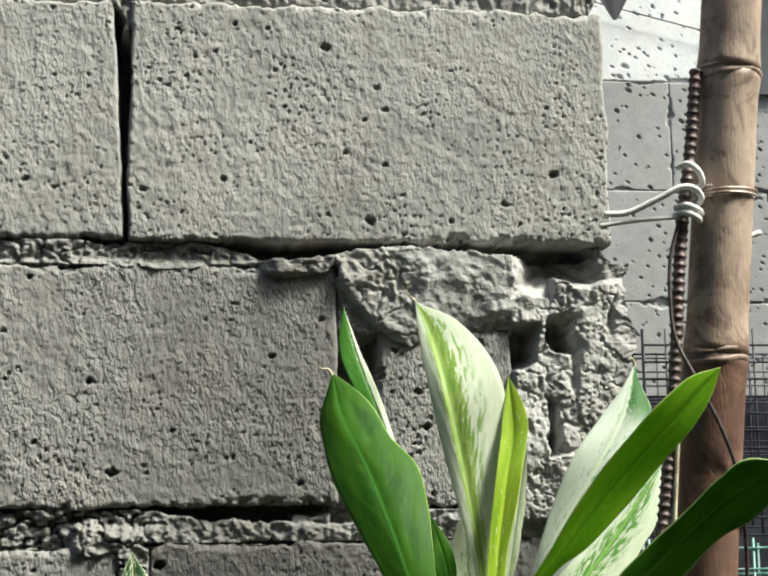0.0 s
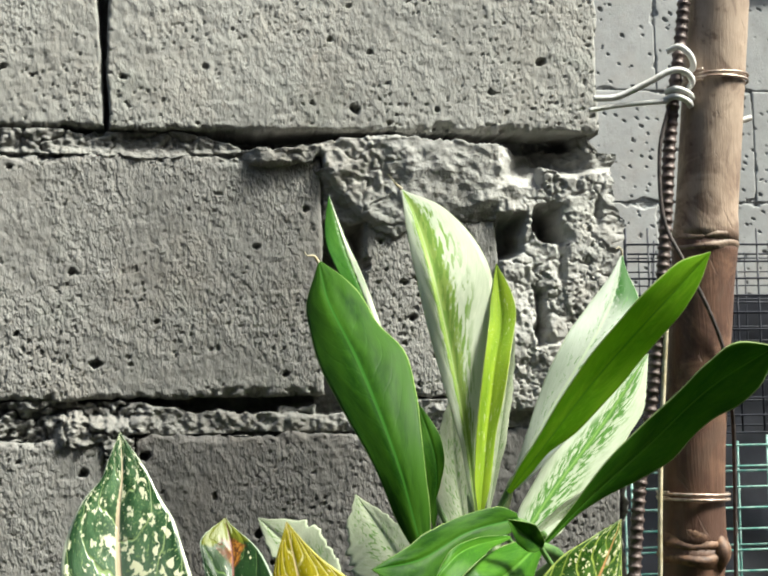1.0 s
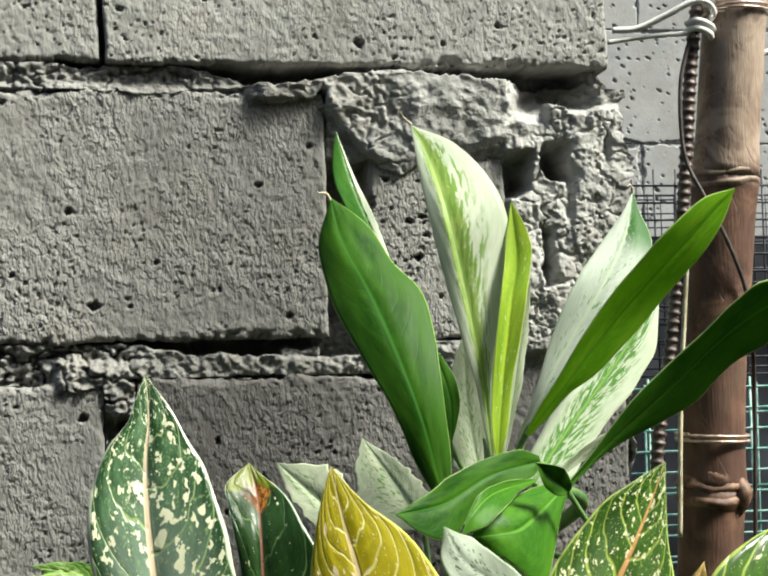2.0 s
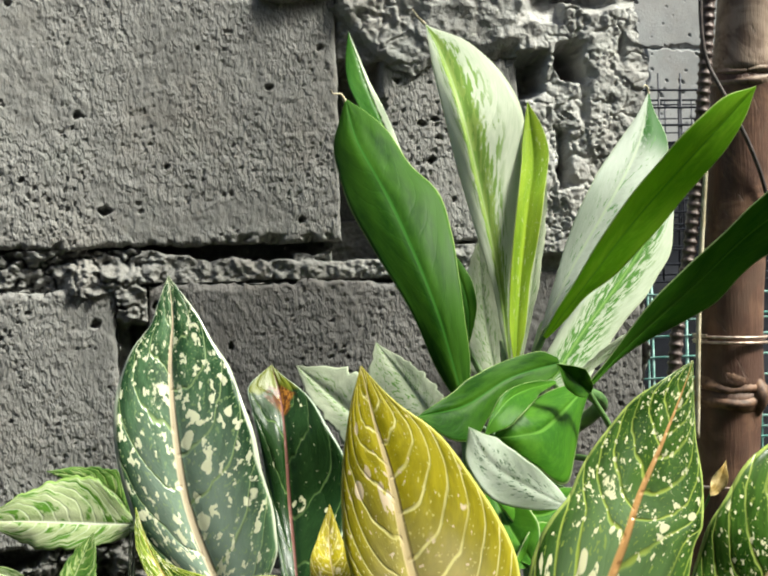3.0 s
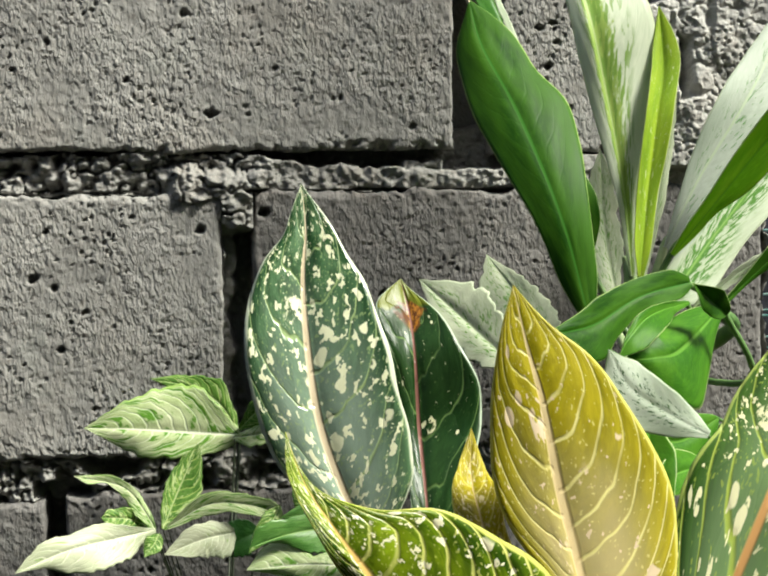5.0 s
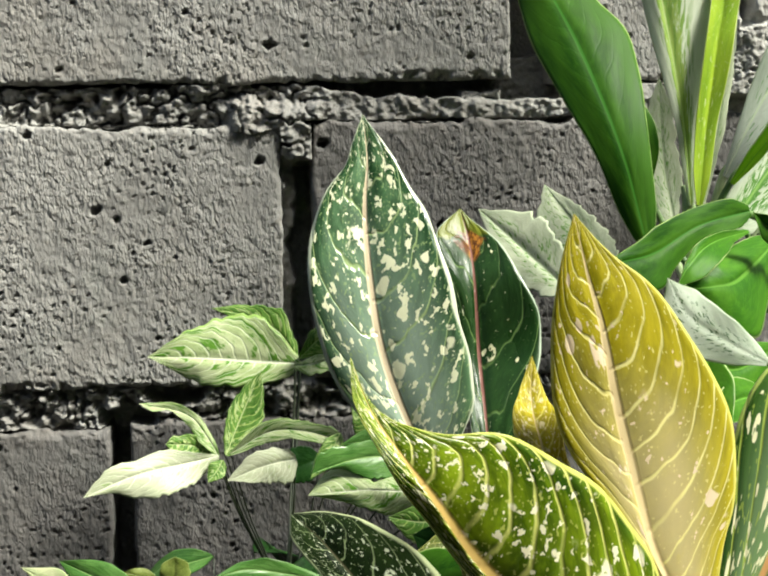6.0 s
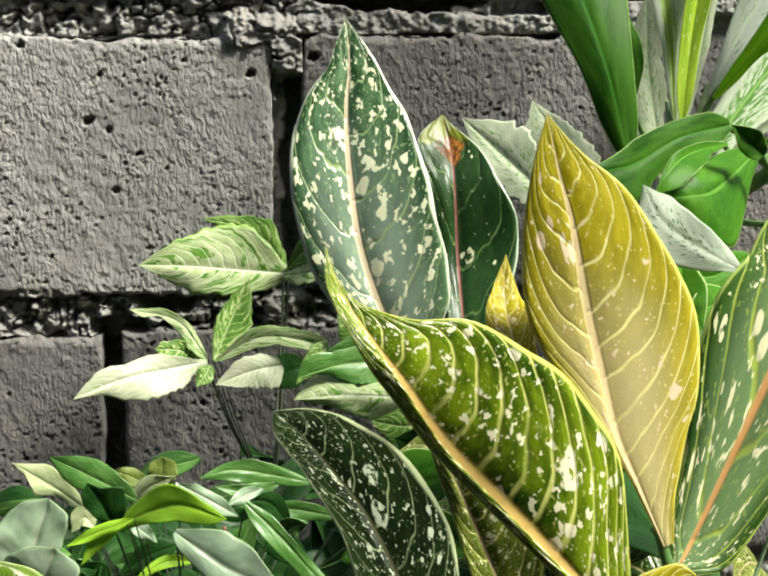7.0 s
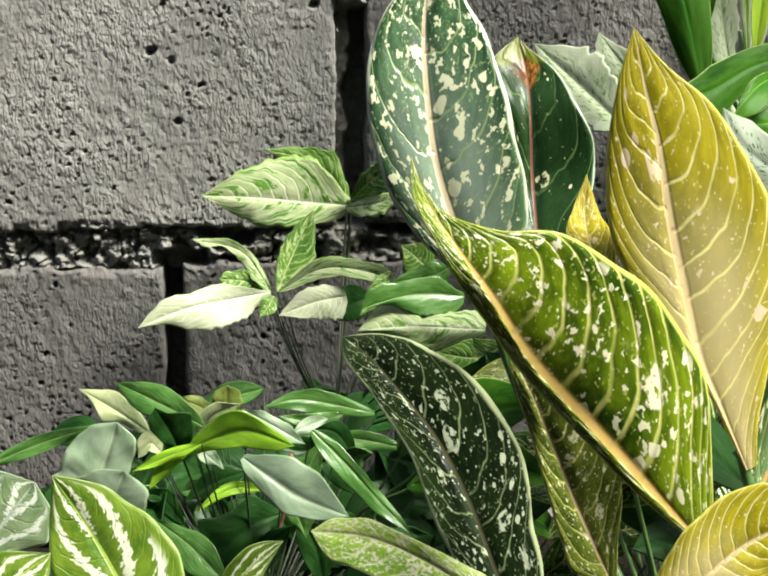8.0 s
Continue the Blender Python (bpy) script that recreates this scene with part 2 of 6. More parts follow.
def leaf_material(name, base, deep, vein=(0.5, 0.6, 0.3), rib=None, edge=None, spots=None, spot_size=1.0, spot_share=0.0,
                  veins=9, vein_width=0.10, vein_share=1.0, slope=0.27, blotch=None, blotch_share=0.0, centre=None,
                  centre_width=0.3, half=None, relief=1.0, quilt=0.0, mottle=0.0, flecks=None, fleck_share=0.0, stripe=None, rough=0.33, see=0.16, rib_width=0.05, scorch=False, foot=None, spec=0.2, edge_width=0.03):
    """Leaf skin in the leaf's own coordinates: u across, v from base to tip."""
    n = Net(name)
    u, v, _ = n.sep(n.node("ShaderNodeUVMap").outputs[0])
    s = n.m("SUBTRACT", n.m("MULTIPLY", u, 2.0), 1.0)
    a = n.m("ABSOLUTE", s)
    w = n.m("MULTIPLY", n.chance(), 40.0)
    skew = n.m("SUBTRACT", v, n.m("MULTIPLY", n.m("ADD", n.m("MULTIPLY", a, 0.25), n.m("MULTIPLY", n.m("POWER", a, 2.8), 0.75)), slope))
    flat = n.vec(s, n.m("MULTIPLY", v, 2.4), 0.0)
    along = n.vec(n.m("MULTIPLY", s, 1.0), n.m("MULTIPLY", skew, 5.0), 0.0)
    soft = n.noise(flat, 1.6, 3, 0.5, w)
    wiggle = n.noise(flat, 2.6, 2, 0.5, w)
    colour = n.mix(n.step(soft, 0.35, 0.65), deep, base)
    grain = n.noise(along, 9, 3, 0.6, w)
    colour = n.mix(n.m("MULTIPLY", n.step(grain, 0.4, 0.7), 0.25), colour, tuple(min(1, c * 1.5) for c in base))
    if mottle:
        dim = n.noise(along, 3.4, 4, 0.65, n.m("ADD", w, 11.0))
        colour = n.mix(n.m("MULTIPLY", n.step(dim, 0.46, 0.60), mottle), colour, tuple(c * 0.6 for c in deep))
        colour = n.mix(n.m("MULTIPLY", n.step(dim, 0.44, 0.34), mottle * 0.7), colour, tuple(min(1, c * 1.35) for c in base))
    if foot:
        near = n.m("MULTIPLY", n.step(n.m("ADD", v, n.m("MULTIPLY", n.m("SUBTRACT", soft, 0.5), 0.8)), 0.75, 0.25), n.step(a, 1.0, 0.35))
        colour = n.mix(n.m("MULTIPLY", near, foot[1]), colour, foot[0])
    if blotch:
        mask = n.step(n.noise(along, 2.2, 4, 0.6, w), 0.62 - blotch_share, 0.70 - blotch_share)
        colour = n.mix(mask, colour, blotch)
    if centre:
        band = n.m("ADD", n.m("DIVIDE", a, centre_width), n.m("MULTIPLY", n.m("SUBTRACT", grain, 0.5), 2.2))
        colour = n.mix(n.step(band, 1.25, 0.75), colour, centre)
    if half:
        split = n.m("ADD", s, n.m("MULTIPLY", n.m("SUBTRACT", grain, 0.5), 1.6))
        colour = n.mix(n.m("MULTIPLY", n.step(split, half[0], half[0] + 0.12), n.step(v, half[1], half[1] + 0.15)), colour, half[2])
    if flecks:
        thin = n.vec(n.m("MULTIPLY", s, 4.8), n.m("MULTIPLY", n.m("SUBTRACT", v, n.m("MULTIPLY", a, 0.40)), 15.0), 0.0)
        fl = n.step(n.noise(thin, 2.0, 2, 0.6, w), 0.70 - fleck_share, 0.74 - fleck_share)
        zone = n.step(n.m("ADD", a, n.m("MULTIPLY", n.m("SUBTRACT", soft, 0.5), 1.2)), 0.75, 0.35)
        colour = n.mix(n.m("MULTIPLY", fl, zone), colour, flecks)
    phase = n.m("ADD", n.m("MULTIPLY", skew, float(veins)), n.m("MULTIPLY", wiggle, 0.8))
    phase = n.m("ADD", phase, n.m("MULTIPLY", n.m("GREATER_THAN", s, 0.0), 0.4))
    tri = n.m("MULTIPLY", n.m("ABSOLUTE", n.m("SUBTRACT", n.m("FRACT", phase), 0.5)), 2.0)
    line = n.step(tri, 1.0 - vein_width * 1.6, 1.0 - vein_width * 0.4)
    fade = n.step(n.noise(flat, 3.5, 2, 0.5, w), 0.3, 0.6, 0.35, 1.0)
    colour = n.mix(n.m("MULTIPLY", n.m("MULTIPLY", line, fade), vein_share), colour, vein)
    if stripe:
        ph = n.m("ADD", n.m("MULTIPLY", n.m("SUBTRACT", v, n.m("MULTIPLY", a, 0.8)), 2.3), n.m("MULTIPLY", grain, 0.95))
        tr = n.m("MULTIPLY", n.m("ABSOLUTE", n.m("SUBTRACT", n.m("FRACT", ph), 0.5)), 2.0)
        colour = n.mix(n.m("MULTIPLY", n.step(tr, 0.66, 0.76), n.step(a, 0.86, 0.68)), colour, stripe)
    if spots:
        dots = n.vec(n.m("MULTIPLY", s, 1.75), n.m("MULTIPLY", n.m("SUBTRACT", v, n.m("MULTIPLY", a, 0.07)), 7.5), 0.0)
        big = n.blobs(dots, 3.9 / spot_size, min(0.8, spot_share * 3.0), w, 0.48)
        edgy = n.noise(dots, 7.0 / spot_size, 2, 0.6, n.m("ADD", w, 7.0))
        small = n.step(edgy, 0.71 - spot_share * 0.8, 0.73 - spot_share * 0.8)
        clump = n.blobs(dots, 1.9 / spot_size, min(0.6, spot_share * 3.0), n.m("ADD", w, 19.0), 0.55)
        ragged = n.step(n.noise(dots, 5.5 / spot_size, 3, 0.65, n.m("ADD", w, 23.0)), 0.46, 0.52)
        small = n.m("MAXIMUM", small, n.m("MULTIPLY", n.m("MULTIPLY", clump, ragged), n.step(a, 0.8, 0.6)))
        fleck = n.step(n.noise(dots, 14.0, 1, 0.5, n.m("ADD", w, 3.0)), 0.70 - spot_share * 0.5, 0.73 - spot_share * 0.5)
        colour = n.mix(n.m("MULTIPLY", fleck, 0.55), colour, vein)
        colour = n.mix(n.m("MULTIPLY", n.m("MAXIMUM", big, small), n.step(a, 0.97, 0.9)), colour, spots)
    if scorch:
        hole = n.m("ADD", n.m("MULTIPLY", n.m("ABSOLUTE", n.m("SUBTRACT", v, 0.79)), 6.0), n.m("ABSOLUTE", n.m("SUBTRACT", s, 0.1)))
        hole = n.m("ADD", hole, n.m("MULTIPLY", n.m("SUBTRACT", wiggle, 0.5), 1.2))
        colour = n.mix(n.step(n.m("ADD", v, n.m("MULTIPLY", n.m("SUBTRACT", wiggle, 0.5), 0.12)), 0.80, 0.83), colour, (0.12, 0.14, 0.010))
        colour = n.mix(n.m("MULTIPLY", n.step(hole, 0.66, 0.5), n.step(s, -0.2, 0.0)), colour, (0.40, 0.17, 0.025))
        colour = n.mix(n.m("MULTIPLY", n.step(grain, 0.58, 0.46), n.step(hole, 0.72, 0.5)), colour, (0.10, 0.035, 0.010))
    ribline = n.step(n.m("MULTIPLY", a, n.m("ADD", 0.6, n.m("MULTIPLY", v, 0.7))), rib_width, rib_width * 0.45)
    if rib:
        colour = n.mix(ribline, colour, rib)
    if edge:
        colour = n.mix(n.step(n.m("ADD", a, n.m("MULTIPLY", n.m("SUBTRACT", wiggle, 0.5), edge_width * 3.0)), 1.0 - edge_width * 1.4, 1.0 - edge_width * 0.5), colour, edge)
    puff = n.m("MULTIPLY", n.m("SUBTRACT", 1.0, n.m("MULTIPLY", tri, tri)), quilt * 2.2)
    height = n.m("ADD", n.m("ADD", puff, n.m("MULTIPLY", line, -0.5)), n.m("ADD", n.m("MULTIPLY", ribline, -0.8), n.m("MULTIPLY", grain, 0.35)))
    n.bump(height, 0.35 * relief, 0.002)
    n.finish(colour, n.step(soft, 0.3, 0.7, rough - 0.07, rough + 0.1), spec=spec)
    glow = n.node("ShaderNodeBsdfTranslucent", Color=colour)
    both = n.node("ShaderNodeMixShader", Fac=see)
    n.tree.links.new(n.bsdf.outputs[0], both.inputs[1])
    n.tree.links.new(glow.outputs[0], both.inputs[2])
    n.tree.links.new(both.outputs[0], n.out.inputs[0])
    return n.mat


CREAM = (0.74, 0.72, 0.46)
dief_green = leaf_material("dumb_cane_green", (0.082, 0.235, 0.016), (0.040, 0.15, 0.011), (0.14, 0.34, 0.04), vein_share=0.08, relief=0.3, veins=14, edge=(0.46, 0.58, 0.25), rib=(0.15, 0.36, 0.05), rough=0.45, spec=0.16, see=0.4)
dief_dark = leaf_material("dumb_cane_dark_green", (0.050, 0.150, 0.009), (0.014, 0.066, 0.004), (0.06, 0.19, 0.03), vein_share=0.08, relief=0.3, veins=14, edge=(0.36, 0.5, 0.16), rib=(0.05, 0.19, 0.02), rough=0.45, spec=0.16, see=0.40, edge_width=0.022)
dief_leafgreen = leaf_material("dumb_cane_leaf_green", (0.29, 0.56, 0.03), (0.18, 0.44, 0.018), (0.18, 0.42, 0.03), vein_share=0.08, relief=0.3, veins=14, edge=(0.55, 0.66, 0.25), rib=(0.16, 0.40, 0.03), rough=0.44, spec=0.16, see=0.5)
dief_lime = leaf_material("dumb_cane_lime", (0.34, 0.48, 0.035), (0.22, 0.37, 0.03), (0.38, 0.5, 0.1), vein_share=0.06, relief=0.25, veins=14, spots=(0.6, 0.66, 0.32), spot_size=0.4, spot_share=0.06, edge=(0.6, 0.65, 0.3), see=0.35)
dief_white = leaf_material("dumb_cane_white", (0.68, 0.74, 0.58), (0.60, 0.67, 0.50), (0.5, 0.6, 0.4), vein_share=0.04, centre=(0.36, 0.50, 0.12), centre_width=0.26, flecks=(0.24, 0.40, 0.08), fleck_share=0.19, rib=(0.50, 0.62, 0.26), rib_width=0.03, veins=14, edge=(0.68, 0.75, 0.52), relief=0.4, see=0.38)
dief_feather = leaf_material("dumb_cane_feathered", (0.44, 0.50, 0.37), (0.37, 0.43, 0.30), (0.33, 0.44, 0.25), vein_share=0.05, centre=(0.12, 0.26, 0.05), centre_width=0.10, flecks=(0.085, 0.21, 0.04), fleck_share=0.22, rib=(0.20, 0.36, 0.09), rib_width=0.04, veins=14, edge=(0.5, 0.56, 0.4), relief=0.4)
dief_margin = leaf_material("dumb_cane_margined", (0.07, 0.2, 0.02), (0.035, 0.13, 0.015), (0.1, 0.28, 0.04), vein_share=0.06, relief=0.25, veins=14, half=(0.05, -1.0, (0.62, 0.7, 0.5)), rib=(0.14, 0.32, 0.06))
dief_half = leaf_material("dumb_cane_half_green", (0.34, 0.38, 0.32), (0.29, 0.34, 0.27), (0.28, 0.36, 0.25), vein_share=0.06, relief=0.3, half=(0.0, 0.66, (0.035, 0.12, 0.022)), flecks=(0.08, 0.2, 0.05), fleck_share=0.10, rib=(0.36, 0.43, 0.3), veins=14, edge=(0.44, 0.51, 0.36), rough=0.5, spec=0.12)
dief_pale = leaf_material("dumb_cane_pale", (0.46, 0.50, 0.36), (0.36, 0.41, 0.28), (0.4, 0.5, 0.35), vein_share=0.08, flecks=(0.13, 0.26, 0.06), fleck_share=0.15, rib=(0.42, 0.5, 0.32), veins=14, rough=0.5, relief=0.35, spec=0.12)
dief_spot = leaf_material("dumb_cane_specked", (0.80, 0.86, 0.75), (0.72, 0.80, 0.66), (0.5, 0.62, 0.4), vein_share=0.12, flecks=(0.05, 0.17, 0.036), fleck_share=0.12, edge=(0.5, 0.62, 0.36), veins=14, see=0.5, relief=0.3)
ag_green = leaf_material("spotted_leaf_green", (0.058, 0.135, 0.016), (0.015, 0.052, 0.007), (0.33, 0.42, 0.09), (0.50, 0.38, 0.18), (0.38, 0.48, 0.11), CREAM, 1.2, 0.115, veins=9, vein_width=0.12, quilt=0.25, mottle=0.4, rough=0.28, spec=0.4)
ag_orange = leaf_material("spotted_leaf_orange_rib", (0.052, 0.125, 0.014), (0.014, 0.050, 0.006), (0.34, 0.43, 0.08), (0.56, 0.31, 0.12), (0.40, 0.5, 0.12), CREAM, 1.2, 0.135, veins=10, vein_width=0.12, rib_width=0.06, quilt=0.25, mottle=0.4, foot=((0.26, 0.38, 0.19), 0.5), rough=0.28, spec=0.4)
ag_fold = leaf_material("spotted_leaf_folded", (0.23, 0.33, 0.012), (0.022, 0.070, 0.006), (0.68, 0.70, 0.20), (0.66, 0.46, 0.15), (0.58, 0.60, 0.14), (0.90, 0.86, 0.62), 1.1, 0.145, veins=15, vein_width=0.16, rib_width=0.08, slope=0.27, quilt=0.3, mottle=0.5, see=0.3, rough=0.28, spec=0.3)
ag_scorch = leaf_material("spotted_leaf_scorched", (0.022, 0.060, 0.014), (0.010, 0.032, 0.008), (0.12, 0.2, 0.06), (0.22, 0.10, 0.08), (0.40, 0.48, 0.36), CREAM, 0.9, 0.03, veins=6, vein_width=0.06, scorch=True, quilt=0.25, mottle=0.35, edge_width=0.035, spec=0.25, rough=0.3)
# the grey foot tint paints the sky's sheen into the leaf colour
ag_grey_sheen = leaf_material("spotted_leaf_grey_sheen", (0.075, 0.155, 0.070), (0.010, 0.045, 0.012), (0.30, 0.40, 0.17), (0.66, 0.55, 0.38), (0.55, 0.6, 0.45), (0.74, 0.75, 0.52), 1.5, 0.17, veins=7, vein_width=0.06, vein_share=0.9, rib_width=0.06, foot=((0.25, 0.33, 0.26), 0.85), rough=0.24, edge_width=0.045, spec=0.42, quilt=0.25, mottle=0.55)
ag_yellow = leaf_material("spotted_leaf_yellow", (0.47, 0.40, 0.016), (0.29, 0.26, 0.008), (0.88, 0.82, 0.36), (0.78, 0.64, 0.36), (0.72, 0.67, 0.16), (0.84, 0.70, 0.50), 1.35, 0.075, veins=13, vein_width=0.105, slope=0.27, quilt=0.15, mottle=0.35, blotch=(0.62, 0.53, 0.20), blotch_share=-0.02, rib_width=0.075, foot=((0.66, 0.56, 0.30), 0.8), spec=0.3, rough=0.4, see=0.42)
ag_under = leaf_material("spotted_leaf_olive", (0.156, 0.195, 0.023), (0.065, 0.098, 0.013), (0.50, 0.50, 0.16), (0.55, 0.40, 0.26), (0.5, 0.52, 0.16), CREAM, 0.85, 0.11, veins=9, vein_width=0.10, quilt=0.25, mottle=0.35)
ag_young = leaf_material("spotted_leaf_young", (0.44, 0.37, 0.010), (0.24, 0.20, 0.006), (0.72, 0.64, 0.17), (0.62, 0.50, 0.24), (0.66, 0.60, 0.14), (0.72, 0.62, 0.36), 1.2, 0.14, veins=8, vein_width=0.12, quilt=0.15, mottle=0.35, rough=0.4, see=0.35)
ag_dark = leaf_material("spotted_leaf_dark", (0.014, 0.028, 0.006), (0.004, 0.008, 0.003), (0.20, 0.25, 0.12), (0.05, 0.05, 0.025), (0.42, 0.48, 0.26), (0.44, 0.48, 0.34), 0.85, 0.10, veins=9, vein_width=0.06, rough=0.42, edge_width=0.08, spec=0.06)
ag_lime = leaf_material("spotted_leaf_lime", (0.44, 0.62, 0.08), (0.22, 0.42, 0.04), (0.72, 0.76, 0.40), CREAM, (0.74, 0.76, 0.45), (0.80, 0.80, 0.60), 1.2, 0.22, veins=7, vein_width=0.13, mottle=0.2, see=0.35)
syn_pale = leaf_material("arrowhead_pale", (0.55, 0.61, 0.36), (0.42, 0.52, 0.24), (0.82, 0.86, 0.66), (0.82, 0.86, 0.66), (0.30, 0.46, 0.12), veins=13, vein_width=0.13, vein_share=0.7, blotch=(0.12, 0.28, 0.035), blotch_share=0.12, edge_width=0.04, slope=0.36, quilt=0.05, see=0.25)
syn_white = leaf_material("arrowhead_white", (0.43, 0.455, 0.32), (0.365, 0.405, 0.26), (0.66, 0.70, 0.52), (0.68, 0.72, 0.54), None, veins=10, blotch=(0.20, 0.34, 0.08), blotch_share=0.02, slope=0.36, quilt=0.04)
syn_green = leaf_material("arrowhead_green", (0.14, 0.28, 0.05), (0.06, 0.16, 0.025), (0.42, 0.54, 0.16), (0.48, 0.58, 0.26), None, veins=10, vein_width=0.16, blotch=(0.50, 0.60, 0.27), blotch_share=0.09, quilt=0.15, mottle=0.35, see=0.25)
low_green = leaf_material("creeper_green", (0.11, 0.24, 0.055), (0.045, 0.13, 0.024), (0.12, 0.25, 0.058), vein_share=0.2, veins=5, slope=1.2, rib=(0.26, 0.42, 0.14), relief=0.4, rough=0.25, quilt=0.15, mottle=0.35, spec=0.45)
# dark green leaf, darkened further to paint in the shade inside the bush
low_dark_shaded = leaf_material("creeper_dark_shaded", (0.022, 0.075, 0.014), (0.010, 0.040, 0.008), (0.04, 0.10, 0.025), vein_share=0.2, veins=5, slope=1.2, relief=0.4, quilt=0.15, mottle=0.35, rough=0.35, spec=0.15)
low_grey = leaf_material("creeper_grey", (0.42, 0.54, 0.37), (0.31, 0.43, 0.27), (0.22, 0.34, 0.173), (0.58, 0.66, 0.48), (0.3, 0.42, 0.187), vein_share=0.15, veins=5, slope=1.2, relief=0.3, rough=0.24, rib_width=0.07, spec=0.45)
low_lime = leaf_material("creeper_lime", (0.38, 0.64, 0.05), (0.26, 0.50, 0.035), (0.34, 0.5, 0.07), vein_share=0.3, veins=5, slope=1.2, rib=(0.45, 0.6, 0.12), relief=0.4, see=0.3)
low_pale = leaf_material("creeper_pale", (0.56, 0.60, 0.34), (0.42, 0.50, 0.24), (0.5, 0.56, 0.34), vein_share=0.2, blotch=(0.13, 0.26, 0.06), blotch_share=0.04, veins=5, slope=1.2)
low_olive = leaf_material("creeper_olive", (0.17, 0.21, 0.05), (0.11, 0.15, 0.029), (0.2, 0.25, 0.07), vein_share=0.2, veins=5)
cal_stripe = leaf_material("striped_lime", (0.145, 0.225, 0.022), (0.060, 0.125, 0.012), (0.22, 0.34, 0.05), (0.3, 0.42, 0.08), (0.30, 0.38, 0.12), vein_share=0.15, stripe=(0.66, 0.7, 0.52), mottle=0.3)
cal_grey = leaf_material("striped_grey", (0.22, 0.29, 0.151), (0.13, 0.2, 0.094), (0.25, 0.33, 0.173), (0.4, 0.46, 0.36), (0.4, 0.48, 0.36), vein_share=0.15, stripe=(0.62, 0.66, 0.56))


# ---- mesh helpers ----
def part(name, mesh, material, parent=None, label=""):
    """Link a mesh as one object, under a thing or a part."""
    mesh.materials.append(material)
    ob = new(name, mesh)
    ob.parent = parent
    return tagged(ob, label)


def sheet(name, verts, faces, smooth=True):
    mesh = bpy.data.meshes.new(name)
    mesh.from_pydata(verts, [], faces)
    if smooth:
        mesh.polygons.foreach_set("use_smooth", [True] * len(mesh.polygons))
    mesh.update()
    return mesh


def thing(name, label, category, where=(0, 0, 0), group="", kind=""):
    ob = new(name)
    ob.empty_display_size = 0.02
    ob.location = where
    bpy.context.view_layer.update()
    return tagged(ob, label, category, group, kind)


def curve_points(points, count):
    """A smooth line through the points (Catmull-Rom), evenly in parameter."""
    p = [Vector(q) for q in points]
    p = [p[0] * 2 - p[1]] + p + [p[-1] * 2 - p[-2]]
    out = []
    for i in range(count):
        s = i / (count - 1) * (len(p) - 3)
        k = min(int(s), len(p) - 4)
        f = s - k
        a, b, c, d = p[k:k + 4]
        out.append(0.5 * (2 * b + (c - a) * f + (2 * a - 5 * b + 4 * c - d) * f * f + (3 * b - a - 3 * c + d) * f ** 3))
    return out


def tube(name, points, radius, count=24, sides=8, origin=(0, 0, 0), rough=0.0, even=False):
    """A closed tube along a smooth line. radius: a number or a function of 0..1 along it, and the angle."""
    line = curve_points(points, count)
    if even:
        far = [0.0]
        for p, q in zip(line, line[1:]):
            far.append(far[-1] + (q - p).length)
        xyz = [np.interp(np.linspace(0, far[-1], count), far, [p[i] for p in line]) for i in range(3)]
        line = [Vector(p) for p in zip(*xyz)]
    o = Vector(origin)
    verts, faces = [], []
    up = None
    for i, c in enumerate(line):
        t = (line[min(i + 1, count - 1)] - line[max(i - 1, 0)]).normalized()
        if up is None:
            up = t.orthogonal().normalized()
        up = (up - t * up.dot(t)).normalized()
        side = t.cross(up)
        for j in range(sides):
            a = 2 * math.pi * j / sides
            r = radius(i / (count - 1), a) if callable(radius) else radius
            r *= 1 + rough * noise.noise(c * 90 + Vector((a, 0, 0)))
            verts.append(c - o + (up * math.cos(a) + side * math.sin(a)) * r)
    for i in range(count - 1):
        for j in range(sides):
            k = (j + 1) % sides
            faces.append((i * sides + j, i * sides + k, (i + 1) * sides + k, (i + 1) * sides + j))
    faces.append(tuple(reversed(range(sides))))
    faces.append(tuple(range((count - 1) * sides, count * sides)))
    return sheet(name, verts, faces)


TABLE = np.random.RandomState(7).rand(256, 256)


def value_noise(x, z):
    xi, zi = np.floor(x).astype(int), np.floor(z).astype(int)
    fx, fz = x - xi, z - zi
    fx, fz = fx * fx * (3 - 2 * fx), fz * fz * (3 - 2 * fz)
    g = lambda i, k: TABLE[(xi + i) % 256, (zi + k) % 256]
    return (g(0, 0) * (1 - fx) + g(1, 0) * fx) * (1 - fz) + (g(0, 1) * (1 - fx) + g(1, 1) * fx) * fz


def fbm(x, z, size, octaves=4, seed=0.0):
    """Noise from -1 to 1 with features of that size in metres."""
    total, amp, norm = 0, 1.0, 0
    for k in range(octaves):
        f = 2 ** k / size
        total = total + amp * (value_noise(x * f + seed * 17.3 + k * 31, z * f + seed * 9.1 + k * 57) * 2 - 1)
        norm += amp
        amp *= 0.55
    return total / norm


